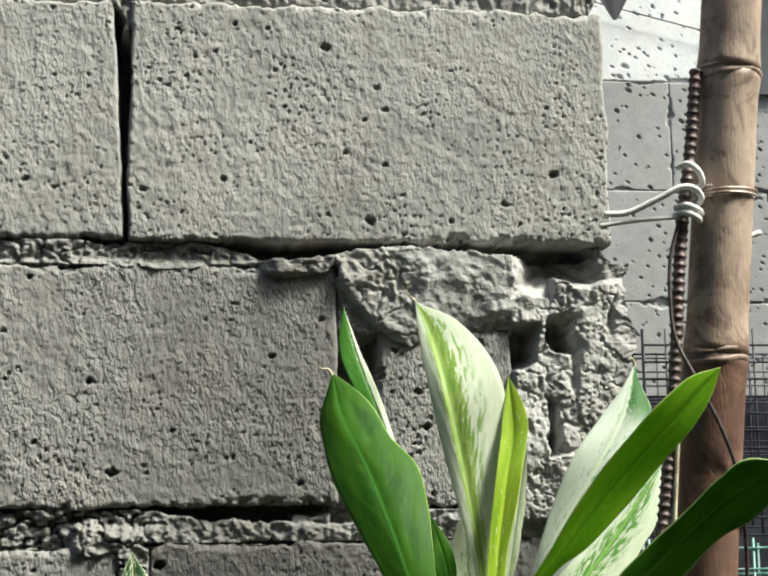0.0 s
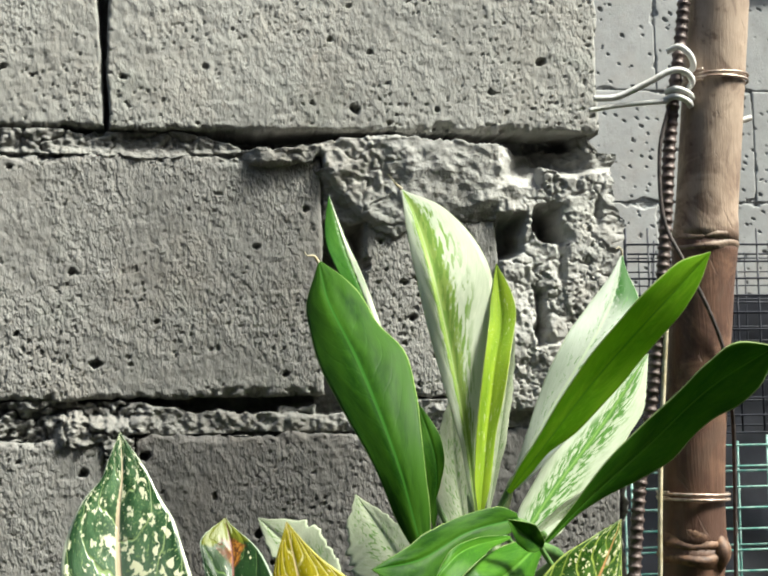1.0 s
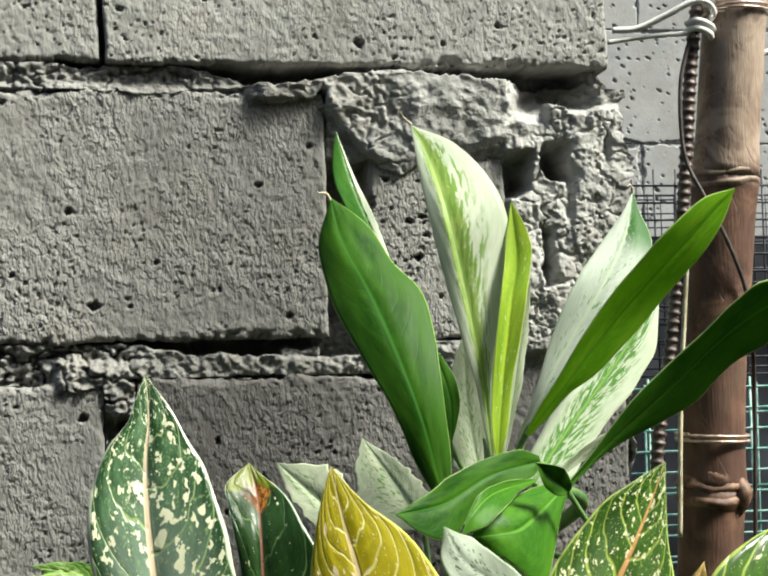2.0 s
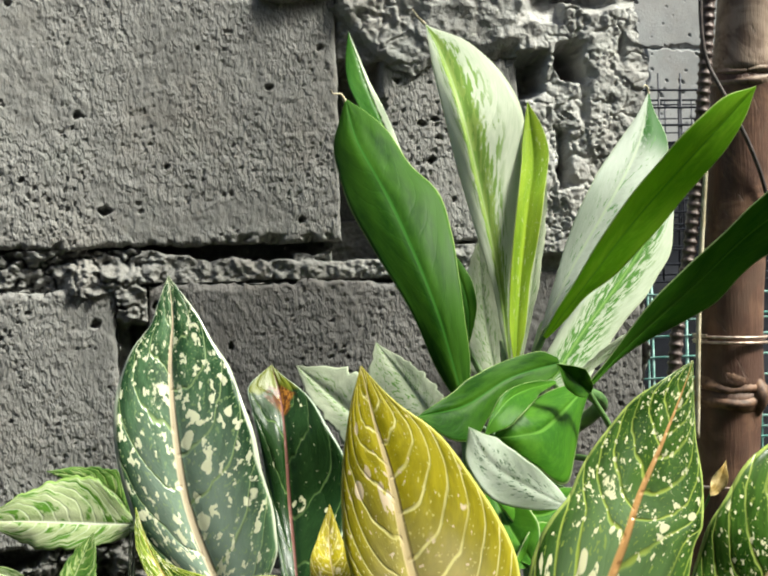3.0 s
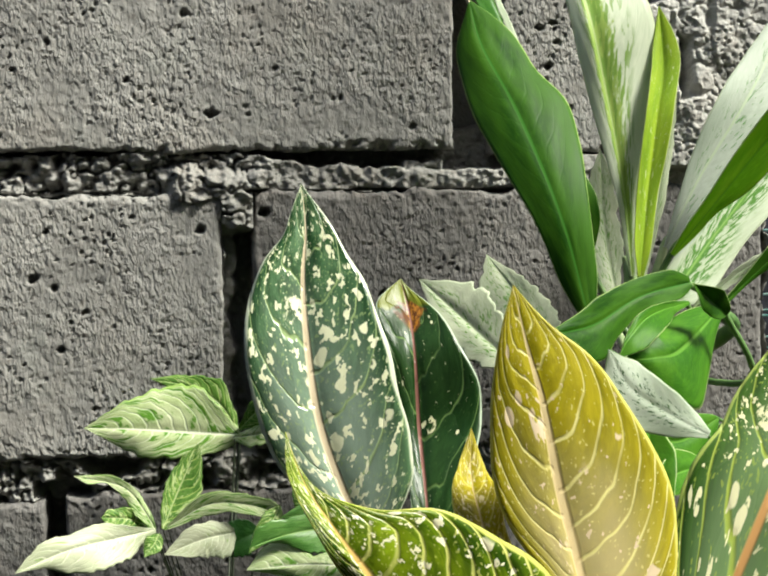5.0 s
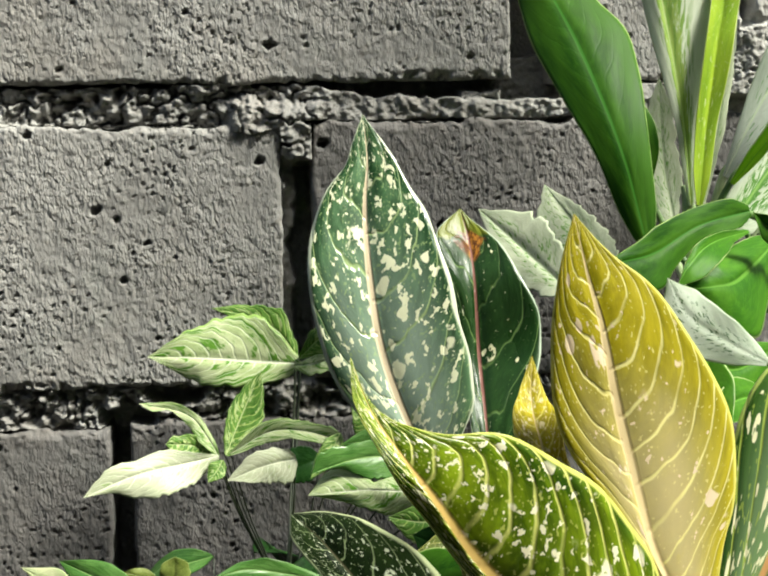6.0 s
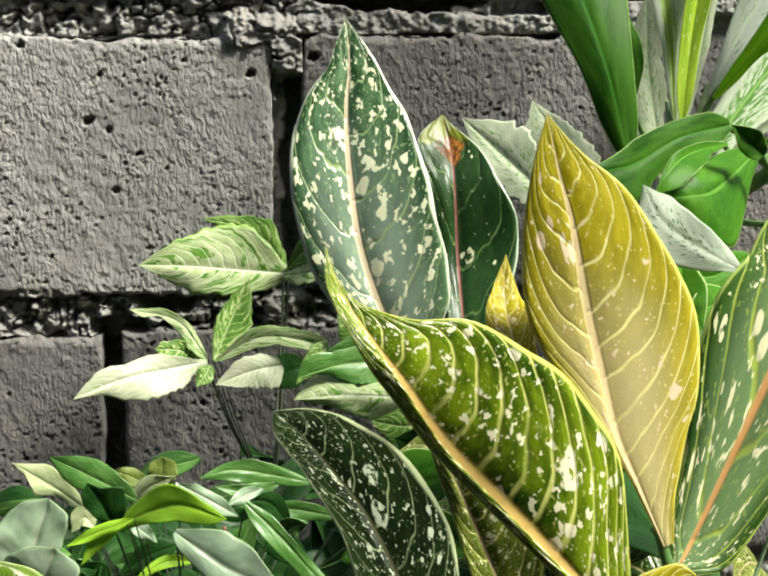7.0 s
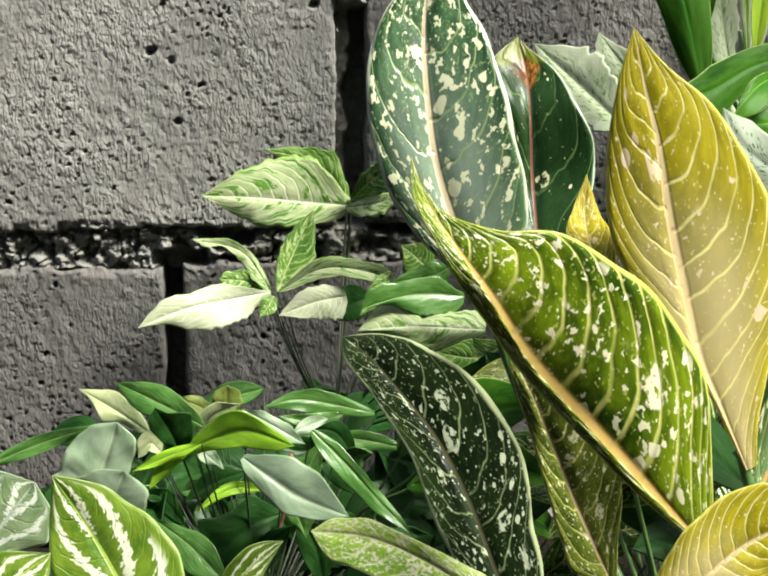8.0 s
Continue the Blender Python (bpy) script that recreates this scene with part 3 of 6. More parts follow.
def cells(x, z, size, seed=0):
    """Distance to the nearest of scattered grains, in grain sizes."""
    u, v = x / size, z / size
    ui, vi = np.floor(u).astype(int), np.floor(v).astype(int)
    best = np.full(x.shape, 9.0)
    for i in (-1, 0, 1):
        for j in (-1, 0, 1):
            a, b = ui + i, vi + j
            px = a + TABLE[(a + seed) % 256, b % 256]
            pz = b + TABLE[b % 256, (a + seed + 91) % 256]
            best = np.minimum(best, (u - px) ** 2 + (v - pz) ** 2)
    return np.sqrt(best)


def field(name, x, z, y, keep=None, back=None):
    """A relief sheet facing -y: arrays of one shape. back: depth to which its rim is drawn back."""
    rows, cols = x.shape
    verts = np.stack([x, y, z], -1).reshape(-1, 3)
    idx = np.arange(rows * cols).reshape(rows, cols)
    quads = np.stack([idx[:-1, :-1], idx[:-1, 1:], idx[1:, 1:], idx[1:, :-1]], -1)
    if keep is not None:
        quads = quads[keep[:-1, :-1] & keep[1:, 1:] & keep[:-1, 1:] & keep[1:, :-1]]
    quads = quads.reshape(-1, 4)
    if back is not None:
        rim = np.concatenate([idx[0, :-1], idx[:-1, -1], idx[-1, :0:-1], idx[:0:-1, 0]])
        behind = verts[rim].copy()
        behind[:, 1] = back
        n0 = len(verts)
        verts = np.concatenate([verts, behind])
        k = np.arange(len(rim))
        j = (k + 1) % len(rim)
        quads = np.concatenate([quads, np.stack([rim[j], rim[k], n0 + k, n0 + j], -1)])
    mesh = bpy.data.meshes.new(name)
    mesh.vertices.add(len(verts))
    mesh.vertices.foreach_set("co", verts.ravel())
    mesh.loops.add(len(quads) * 4)
    mesh.loops.foreach_set("vertex_index", quads.ravel())
    mesh.polygons.add(len(quads))
    mesh.polygons.foreach_set("loop_start", np.arange(len(quads)) * 4)
    mesh.polygons.foreach_set("use_smooth", np.ones(len(quads), bool))
    mesh.update(calc_edges=True)
    mesh.validate()
    return mesh


# ---- ground ----
gx, gz = np.meshgrid(np.concatenate([[-400, -30, -4], np.linspace(-1.6, 1.6, 120), [4, 30, 400]]),
                     np.concatenate([[-400, -30, -4], np.linspace(-1.6, 2.2, 120), [4, 30, 400]]))
# raised bank added so that the shaded gaps low down come out dark
bank = np.clip((gz + 1.0) / 0.28, 0, 1) * np.clip((0.16 - gx) / 0.12, 0, 1) * (gz < 0.2) * np.clip((gx + 1.62) / 0.1, 0, 1)
bank = 0.22 * bank * bank * (3 - 2 * bank)
gh = bank + np.where((abs(gx) < 1.7) & (abs(gz) < 2.3), fbm(gx, gz, 0.12, 4, 3) * 0.012, 0) - 0.01
ground_mesh = field("ground", gx, gh, gz)
ground_mesh.flip_normals()
tagged(part("ground", ground_mesh, soil_mat), "dark damp soil at the foot of the wall", "ground", kind="structure")

# ---- the block wall ----
# (left, right, bottom, top, set back, fine)
BLOCKS = [
    (-0.8160, -0.4080, 0.8980, 1.0985, 0.000, True),
    (-0.4040, 0.0010, 0.8955, 1.0985, -0.002, True),
    (-0.6310, -0.2333, 0.6800, 0.8745, 0.001, True),
    (-0.1994, -0.0874, 0.6772, 0.8214, 0.005, True),
    (-0.7955, -0.4091, 0.4531, 0.6479, 0.000, True),
    (-0.3850, 0.0097, 0.4547, 0.6496, 0.002, True),
    (-0.9385, -0.5433, 0.2290, 0.4225, 0.001, True),
    (-0.5266, -0.1472, 0.2290, 0.4259, 0.004, True),
    (-0.1344, 0.0117, 0.2290, 0.4259, 0.002, False),
    (-0.6230, -0.2174, 1.1255, 1.3252, 0.000, False),
    (-0.2045, 0.0010, 1.1255, 1.3252, 0.000, False),
    (-1.2230, -0.8280, 0.8980, 1.0985, 0.000, False),
    (-1.0430, -0.6430, 0.6800, 0.8745, 0.000, False),
    (-1.2035, -0.8075, 0.4531, 0.6479, 0.000, False),
    (-1.2035, -0.9505, 0.2290, 0.4225, 0.000, False),
    (-1.0330, -0.6350, 1.1255, 1.3252, 0.000, False),
    (-0.8160, -0.4160, 1.3502, 1.5050, 0.000, False),
    (-0.4040, 0.0010, 1.3502, 1.5050, 0.000, False),
    (-1.2230, -0.8280, 1.3502, 1.5050, 0.000, False),
    (-0.7935, -0.4078, 0.0040, 0.1990, 0.000, False),
    (-0.3966, 0.0097, 0.0040, 0.1990, 0.000, False),
    (-1.2035, -0.8055, 0.0040, 0.1990, 0.000, False),
]


def block_mesh(x0, x1, z0, z1, back, fine, seed, lean=0.0):
    step = 0.00125 if fine else 0.012
    cols, rows = int((x1 - x0) / step) + 1, int((z1 - z0) / step) + 1
    x, z = np.meshgrid(np.linspace(x0, x1, cols), np.linspace(z0, z1, rows))
    d_x, d_z = np.minimum(x - x0, x1 - x), np.minimum(z - z0, z1 - z)
    d = np.minimum(d_x, d_z)
    ragged = fbm(x, z, 0.018, 4, seed)
    r = 0.0026 + 0.0017 * ragged + 0.005 * np.clip(fbm(x, z, 0.03, 3, seed + 3) - 0.15, 0, 1)
    y = back + np.clip(r - d, 0, None) ** 2 / (2 * r) * 1.5
    y = y + fbm(x, z, 0.16, 2, seed + 1) * 0.0015 + fbm(x, z, 0.006, 3, seed + 2) * 0.0007
    rnd = np.random.RandomState(int(seed * 10) + 5)
    if fine:
        ridge = fbm(x * 1.6, z, 0.0062, 2, seed + 4)
        y = y - ridge * 0.0003 - fbm(x * 1.3, z * 0.8, 0.0042, 2, seed + 14) * 0.00036 * (0.4 + np.clip(fbm(x, z, 0.07, 2, seed + 16) + 0.5, 0, 1))
        some = fbm(x, z, 0.03, 2, seed + 12)
        pore = cells(x * 1.15 + 0.003 * ridge, z * 0.85 + 0.002 * ragged, 0.0070, int(seed * 7) + 11)
        y = y + np.clip((0.085 + 0.11 * some - pore) / 0.06, 0, 1) * 0.0042
        for _ in range(22):
            cx, cz = rnd.uniform(x0, x1), rnd.uniform(z0, z1)
            size = rnd.uniform(0.0013, 0.0022) * (1.6 if rnd.rand() < 0.1 else 1)
            q = ((x - cx) / (size * rnd.uniform(0.9, 1.7)) + 0.9 * ragged) ** 2 + ((z - cz) / size + 0.8 * ridge) ** 2
            y = y + np.sqrt(np.clip(1 - q, 0, 0.5)) * size * 4.5
        chipped = np.clip(fbm(x, x * 0, 0.09, 3, seed + 17) + 0.25, 0, 1)
        foot = np.clip(1.1 - (z - z0) / (0.003 + 0.006 * chipped), 0, 1)
        y = y + foot * (np.clip(fbm(x, z, 0.0065, 3, seed + 15) + 0.08, 0, 1) * (0.004 + 0.016 * chipped))
        head = np.clip(1 - (z1 - z) / 0.006, 0, 1)
        y = y + head * (np.clip(fbm(x, z, 0.009, 3, seed + 19), 0, 1) * 0.009)
    # the outline wanders, most at the lower edge, where grit has broken away
    x = x + lean * (x - x0) / (x1 - x0) * (z - z0) / (z1 - z0)
    pull = np.clip(1 - d / 0.012, 0, 1)
    wander = fbm(x, z, 0.03, 4, seed + 6) * 0.0028
    x = x + wander * pull * np.where(d_x < d_z, 1, 0.2)
    z = z + (fbm(x, z, 0.022, 4, seed + 8) * np.where(z > (z0 + z1) / 2, 0.0052, 0.0034) + np.clip(fbm(x, z, 0.008, 2, seed + 9), 0, 1) * 0.002) * pull * np.where(d_z <= d_x, 1, 0.2)
    return field("block", x, z, y, back=0.1)


def mortar_relief(x, z):
    """How far the mortar lies behind the face of the wall."""
    inside = np.full(x.shape, -1.0)
    for x0, x1, z0, z1, _, _ in BLOCKS:
        inside = np.maximum(inside, np.minimum(np.minimum(x - x0, x1 - x), np.minimum(z - z0, z1 - z)))
    rough, lump = fbm(x, z, 0.012, 4, 21), fbm(x, z, 0.035, 4, 22)
    crumb = np.abs(fbm(x, z, 0.02, 3, 27))
    grit = fbm(x, z, 0.005, 3, 24)
    grains = np.clip(cells(x, z, 0.011, 3), 0, 1) * 0.6 + np.clip(cells(x, z, 0.024, 8), 0, 1) * 0.9
    y = 0.006 + lump * 0.005 + rough * 0.003

    def box(x0, x1, z0, z1, soft=0.004):
        g = np.minimum(np.minimum(x - x0, x1 - x), np.minimum(z - z0, z1 - z)) + lump * 0.007 + rough * 0.004
        return np.clip(g / soft + 0.5, 0, 1)

    def lay(y, mask, depth):
        return y * (1 - mask) + depth * mask

    def crack(xs, tops, lows, soft=0.002):
        wob = fbm(x, x * 0, 0.045, 4, 33) * 0.006
        top, low = np.interp(x, xs, tops) + wob * 0.6, np.interp(x, xs, lows) + wob
        g = np.minimum(top - z, z - low) + np.where(top - low > 0.001, lump * 0.004 + rough * 0.003 + grit * 0.0012, -1)
        return np.clip(g / soft + 0.5, 0, 1)

    smear = np.zeros_like(x)
    crevice = np.clip(0.11 - np.abs(fbm(x, z, 0.017, 3, 81)), 0, 1) / 0.11 * 0.012 + np.clip(0.10 - np.abs(fbm(x, z, 0.008, 2, 82)), 0, 1) / 0.10 * 0.004
    # first bed: flush to the left, a dark open slot under the long block
    m = box(-0.9030, -0.3000, 0.8735, 0.9016)
    y, smear = lay(y, m, 0.0025 + lump * 0.004 + crevice * 0.35 + rough * 0.0035 + grains * 0.0035 - np.clip((z - 0.880) / 0.02, 0, 1) * 0.003), smear + m * 0.0004
    hair = 0.8752 + fbm(x, x * 0, 0.05, 3, 61) * 0.0065 + fbm(x, x * 0, 0.012, 3, 62) * 0.0016
    open_wide = 0.0009 + 0.0016 * np.clip(fbm(x, x * 0, 0.06, 2, 63) + 0.25, 0, 1)
    y = lay(y, np.clip((open_wide - np.abs(z - hair)) / 0.0006 + 0.5, 0, 1) * (x < -0.285), 0.020)
    y = lay(y, np.clip((hair - z) / 0.0006, 0, 1) * (x < -0.285) * (z > 0.862), 0.020)
    y = lay(y, crack((-0.9030, -0.6030, -0.5230, -0.4730, -0.4230, -0.4130), (0.9001, 0.9001, 0.9001, 0.9001, 0.9001, 0.8986),
                     (0.8970, 0.8980, 0.8960, 0.8975, 0.8945, 0.8986)), 0.03)
    # the thick smear of mortar over the broken block
    m = crack((-0.2492, -0.2363, -0.2045, -0.1737, -0.1531, -0.1018, -0.0555, -0.0504), (0.8730, 0.8950, 0.8950, 0.8950, 0.8950, 0.8950, 0.8950, 0.8631),
                     (0.8680, 0.8581, 0.8254, 0.8035, 0.8184, 0.8293, 0.8413, 0.8631), 0.014)
    trowel = m
    y, smear = lay(y, m, -0.003 + crevice * 0.25 * np.clip((-0.16 - x) / 0.03, 0.1, 1) + lump * 0.005 + rough * (0.001 + 0.003 * np.clip((-0.15 - x) / 0.04, 0, 1)) + (z - 0.852) * -0.10), smear + m * 0.05
    m = box(-0.2938, -0.2144, 0.8651, 0.8884, 0.008)
    y, smear = lay(y, m, -0.009 + rough * 0.005 + grains * 0.003), smear + m * 0.012
    y = lay(y, crack((-0.3484, -0.3385, -0.3018, -0.2541, -0.2045, -0.1531, -0.1018, -0.0606, -0.0237, -0.0144), (0.9011, 0.9011, 0.9011, 0.9011, 0.9011, 0.9011, 0.9011, 0.9011, 0.9011, 0.8903),
                     (0.9011, 0.8941, 0.8807, 0.8807, 0.8912, 0.8903, 0.8864, 0.8845, 0.8884, 0.8903)), 0.06)
    y = lay(y, box(-0.0640, -0.0280, 0.8720, 0.9090, 0.045), 0.046 + crumb * 0.01)
    # core of the broken block: crumbled cement with holes and upright furrows
    m = heart = box(-0.0879, 0.0310, 0.6638, 0.8640, 0.006) * (1 - 0.92 * trowel)
    pits = np.clip((0.13 + 0.40 * lump - cells(x, z, 0.0058, 9)) / 0.12, 0, 1) * 0.003 + np.clip((0.10 + 0.35 * rough - cells(x, z, 0.013, 19)) / 0.10, 0, 1) * 0.004
    furrow = np.clip(fbm(x * 2.2, z * 0.8, 0.035, 3, 71) - 0.22, 0, 1) * 0.024
    y = lay(y, m, -0.006 + fbm(x, z, 0.035, 5, 72) * 0.007 + crevice * 0.16 + np.clip(cells(x, z, 0.0042, 5), 0, 0.8) * 0.0007 + pits * 0.55 + furrow * 0.8 + np.clip(fbm(x, z, 0.02, 3, 29) - 0.40, 0, 1) * 0.02)
    for hx, hz, hw, hh, depth in ((-0.0765, 0.811, 0.018, 0.030, 0.045), (-0.045, 0.818, 0.020, 0.028, 0.05), (-0.054, 0.741, 0.005, 0.045, 0.02)):
        y = lay(y, box(hx - hw / 2, hx + hw / 2, hz - hh / 2, hz + hh / 2, 0.008), depth)
    y = lay(y, box(-0.2338, -0.1994, 0.6674, 0.8184, 0.004), 0.074)
    # upright joints
    y = lay(y, crack((-0.4190, -0.4130, -0.3990, -0.3950), (0.9016, 1.0680, 1.0640, 0.9016), (0.9016, 0.8950, 0.8940, 0.9016)), 0.07)
    m = box(-0.4260, -0.3880, 1.0680, 1.1300, 0.006)
    y, smear = lay(y, m, -0.002 + grains * 0.006 + rough * 0.004), smear + m * 0.012
    y = lay(y, box(-0.4101, -0.3841, 0.4474, 0.6404, 0.003), 0.022 + rough * 0.006)
    y = lay(y, box(-0.3985, -0.3841, 0.4474, 0.6404, 0.003), 0.055)
    y = lay(y, box(-0.5484, -0.5234, 0.2110, 0.4302, 0.002), 0.07)
    # second bed: crumbly, with an open slot under the block above
    m = box(-0.8820, -0.1864, 0.6470, 0.6800, 0.004)
    crumbs = np.clip(cells(x, z, 0.0065, 23), 0, 0.9) * 0.004 + np.clip(cells(x, z, 0.013, 24), 0, 0.9) * 0.006
    loose = np.clip((-0.37 - x) / 0.03, 0.12, 0.75)
    y, smear = lay(y, m, 0.004 + lump * 0.004 + (crumbs + crevice + np.clip(fbm(x, z, 0.016, 3, 43) - 0.22, 0, 1) * 0.04) * loose + rough * 0.0016), smear + m * 0.004
    m = box(-0.4424, -0.3755, 0.6200, 0.6660, 0.008)
    y, smear = lay(y, m, -0.007 + grains * 0.004 + crevice * 0.5 + crumbs * 0.4 + rough * 0.004), smear + m * 0.010
    y = lay(y, crack((-0.8925, -0.5200, -0.4900, -0.4350, -0.3950, -0.3512, -0.3024, -0.2344, -0.1952, -0.1859), (0.6825, 0.6825, 0.6835, 0.6835, 0.6845, 0.6874, 0.6924, 0.6974, 0.6974, 0.6657),
                     (0.6803, 0.6803, 0.6795, 0.6800, 0.6770, 0.6735, 0.6672, 0.6650, 0.6640, 0.6657)), 0.05)
    y = lay(y, box(-0.2730, -0.2393, 0.6640, 0.6740, 0.004), 0.008 + rough * 0.005)
    hair = 0.6500 + fbm(x, x * 0, 0.04, 3, 64) * 0.0030 + fbm(x, x * 0, 0.010, 3, 65) * 0.0014
    y = lay(y, np.clip((0.0011 - np.abs(z - hair)) / 0.0006 + 0.5, 0, 1) * (x > -0.39) * (x < -0.15), 0.02)
    hair = 0.6498 - np.clip((x + 0.47) / 0.07, 0, 1) * 0.016 + fbm(x, x * 0, 0.03, 3, 66) * 0.0024
    y = lay(y, np.clip((0.0010 - np.abs(z - hair)) / 0.0006 + 0.5, 0, 1) * (x < -0.40), 0.016)
    # third bed: rotten crumbs, with a hole over the joint below
    m = box(-0.9320, 0.0195, 0.4210, 0.4560, 0.004)
    smear = smear + m * 0.010
    lumps = np.clip(cells(x, z, 0.0075, 17), 0, 0.9) * 0.008 + np.clip(cells(x, z, 0.015, 18), 0, 0.9) * 0.012
    y = lay(y, m, 0.001 + lumps * 0.75 + crevice + lump * 0.006 + np.clip(fbm(x, z, 0.022, 3, 41) - 0.16, 0, 1) * 0.045 + fbm(x, z, 0.006, 3, 47) * 0.004)
    y = lay(y, crack((-0.90, -0.62, -0.60, -0.58, -0.55, -0.525, -0.500, -0.475, -0.462, -0.43, -0.40, -0.37, -0.30, -0.11), (0.4600,) * 14,
                     (0.4565, 0.4550, 0.4575, 0.4540, 0.4560, 0.4510, 0.4350, 0.4380, 0.4520, 0.4560, 0.4510, 0.4480, 0.4510, 0.4530)), 0.05)
    y = lay(y, box(-0.5480, -0.5100, 0.4120, 0.4340, 0.006), 0.045)
    edge = -0.0012 + smear * np.clip(lump + 0.4, 0, 1)
    y = np.where(inside > edge, np.maximum(y, 0.012 + (inside - edge) * 6), y)
    y = np.clip(y + (grit * 0.0028 + (np.clip(cells(x, z, 0.007, 13), 0, 0.9) - 0.4) * 0.0022) * (1 - 0.75 * trowel) * (1 - 0.75 * heart), -0.009, 0.075)
    return y, inside < 0.018, trowel


mx, mz = np.meshgrid(np.concatenate([np.linspace(-0.76, -0.25, 430), np.linspace(-0.249, -0.091, 140), np.linspace(-0.09, 0.012, 120)]),
                     np.concatenate([np.linspace(0.19, 0.400, 100), np.linspace(0.401, 0.462, 76), np.linspace(0.464, 0.612, 84), np.linspace(0.613, 0.905, 330), np.linspace(0.907, 1.14, 100)]))
my, mkeep, mtrowel = mortar_relief(mx, mz)
tip = np.clip((mx + 0.012) / 0.024, 0, 1)
mx2 = mx + tip * fbm(mx, mz, 0.02, 4, 31) * 0.012 - tip * 0.016 * (mz > 0.88)
front_mesh = field("wall_front", mx2, mz, my, mkeep)
wall_front = tagged(part("wall_front", front_mesh, mortar_mat), "rough grey hollow-block wall with crumbling mortar", "wall", kind="structure")
# the broken block and the thick smear over it show paler, freshly broken cement
front_mesh.materials.append(broken_mat)
fresh = (((mx > -0.0879) & (mz > 0.664) & (mz < 0.866)) | ((mtrowel > 0.5) & (mx > -0.235))).ravel()
first = np.empty(len(front_mesh.loops), int)
front_mesh.loops.foreach_get("vertex_index", first)
front_mesh.polygons.foreach_set("material_index", fresh[first[::4]].astype(np.int32))
core_v = [(x, y, z) for x in (-1.36, -0.004) for y in (0.072, 0.148) for z in (-0.02, 1.56)]
core_f = [(0, 1, 3, 2), (4, 6, 7, 5), (0, 4, 5, 1), (2, 3, 7, 6), (1, 5, 7, 3), (0, 2, 6, 4)]
part("mortar_core", sheet("mortar_core", core_v, core_f, False), mortar_mat, wall_front)
cap_v = [(x, y, z) for x in (-1.36, -0.76) for y in (0.008, 0.074) for z in (-0.02, 1.56)]
part("mortar_fill", sheet("mortar_fill", cap_v, core_f, False), mortar_mat, wall_front)
cap_v = [(x, y, z) for x in (-0.758, -0.004) for y in (0.010, 0.074) for z in (1.145, 1.56)]
part("mortar_fill", sheet("mortar_fill", cap_v, core_f, False), mortar_mat, wall_front)

# ---- the far wall ----
far_v = [(x, y, z) for x in (-1.6, 3.4) for y in (1.612, 1.75) for z in (-0.02, 3.2)]
wall_far = tagged(part("wall_far", sheet("wall_far", far_v, core_f, False), far_block_mat), "pale cement block wall in daylight", "wall", kind="structure")


def far_block(width, seed, material):
    x, z = np.meshgrid(np.linspace(0, width, 220), np.linspace(0, 0.2245, 124))
    d = np.minimum(np.minimum(x, width - x), np.minimum(z, 0.2245 - z))
    gone = 0.0006 + 0.020 * np.clip(fbm(x, z, 0.045, 4, seed) + 0.02, 0, 1)
    y = np.clip((gone - d) / 0.002, 0, 1) * (0.004 + 0.007 * np.abs(fbm(x, z, 0.012, 3, seed + 2))) + fbm(x, z, 0.2, 2, seed + 1) * 0.001
    rnd = np.random.RandomState(seed)
    for _ in range(120):
        cx, cz, size = rnd.uniform(0, width), rnd.uniform(0, 0.22), rnd.uniform(0.0010, 0.0028) * (1.6 if rnd.rand() < 0.12 else 1)
        q = ((x - cx) / (size * rnd.uniform(0.8, 2.2))) ** 2 + ((z - cz + 0.5 * (x - cx)) / size) ** 2
        y = y + np.sqrt(np.clip(1 - q, 0, 1)) * size * 2.4
    mesh = field("block", x, z, np.clip(y, -0.002, 0.013), back=0.02)
    mesh.materials.append(material)
    return mesh


FAR = [[far_block(0.4032, 5 + 3 * i + k, material) for i in range(3)] for k, material in enumerate((far_block_mat, white_block_mat))]

# ---- a plain wall added behind the viewer, unseen, to cut the fill light ----
blocker_mat = plain("blocker_dark", (0.055, 0.055, 0.05), (0.10, 0.098, 0.09), 0.9, 6)
near_v = [(x, y, z) for x in (-3.4, 2.2) for y in (-1.92, -1.8) for z in (-0.02, 2.2)]
tagged(part("wall_blocker", sheet("wall_blocker", near_v, core_f, False), blocker_mat), "unseen dark wall added to block low fill light", "wall", kind="structure")

# ---- the bamboo pole ----
POLE_FOOT = Vector((-0.045, -0.2, -0.03))
POLE_Z, POLE_X = (-0.03, 0.30, 0.553, 0.64, 0.808, 1.0, 1.36), (-0.048, -0.023, -0.004, 0.0003, 0.0172, 0.036, 0.070)
bamboo_pole = thing("bamboo_pole", "weathered brown bamboo pole standing beside the wall end", "pole", POLE_FOOT)


def pole_at(z):
    return Vector((float(np.interp(z, POLE_Z, POLE_X)), -0.2, z))


NODES = [0.05, 0.22, 0.40, 0.568, 0.779, 0.986, 1.17, 1.34]


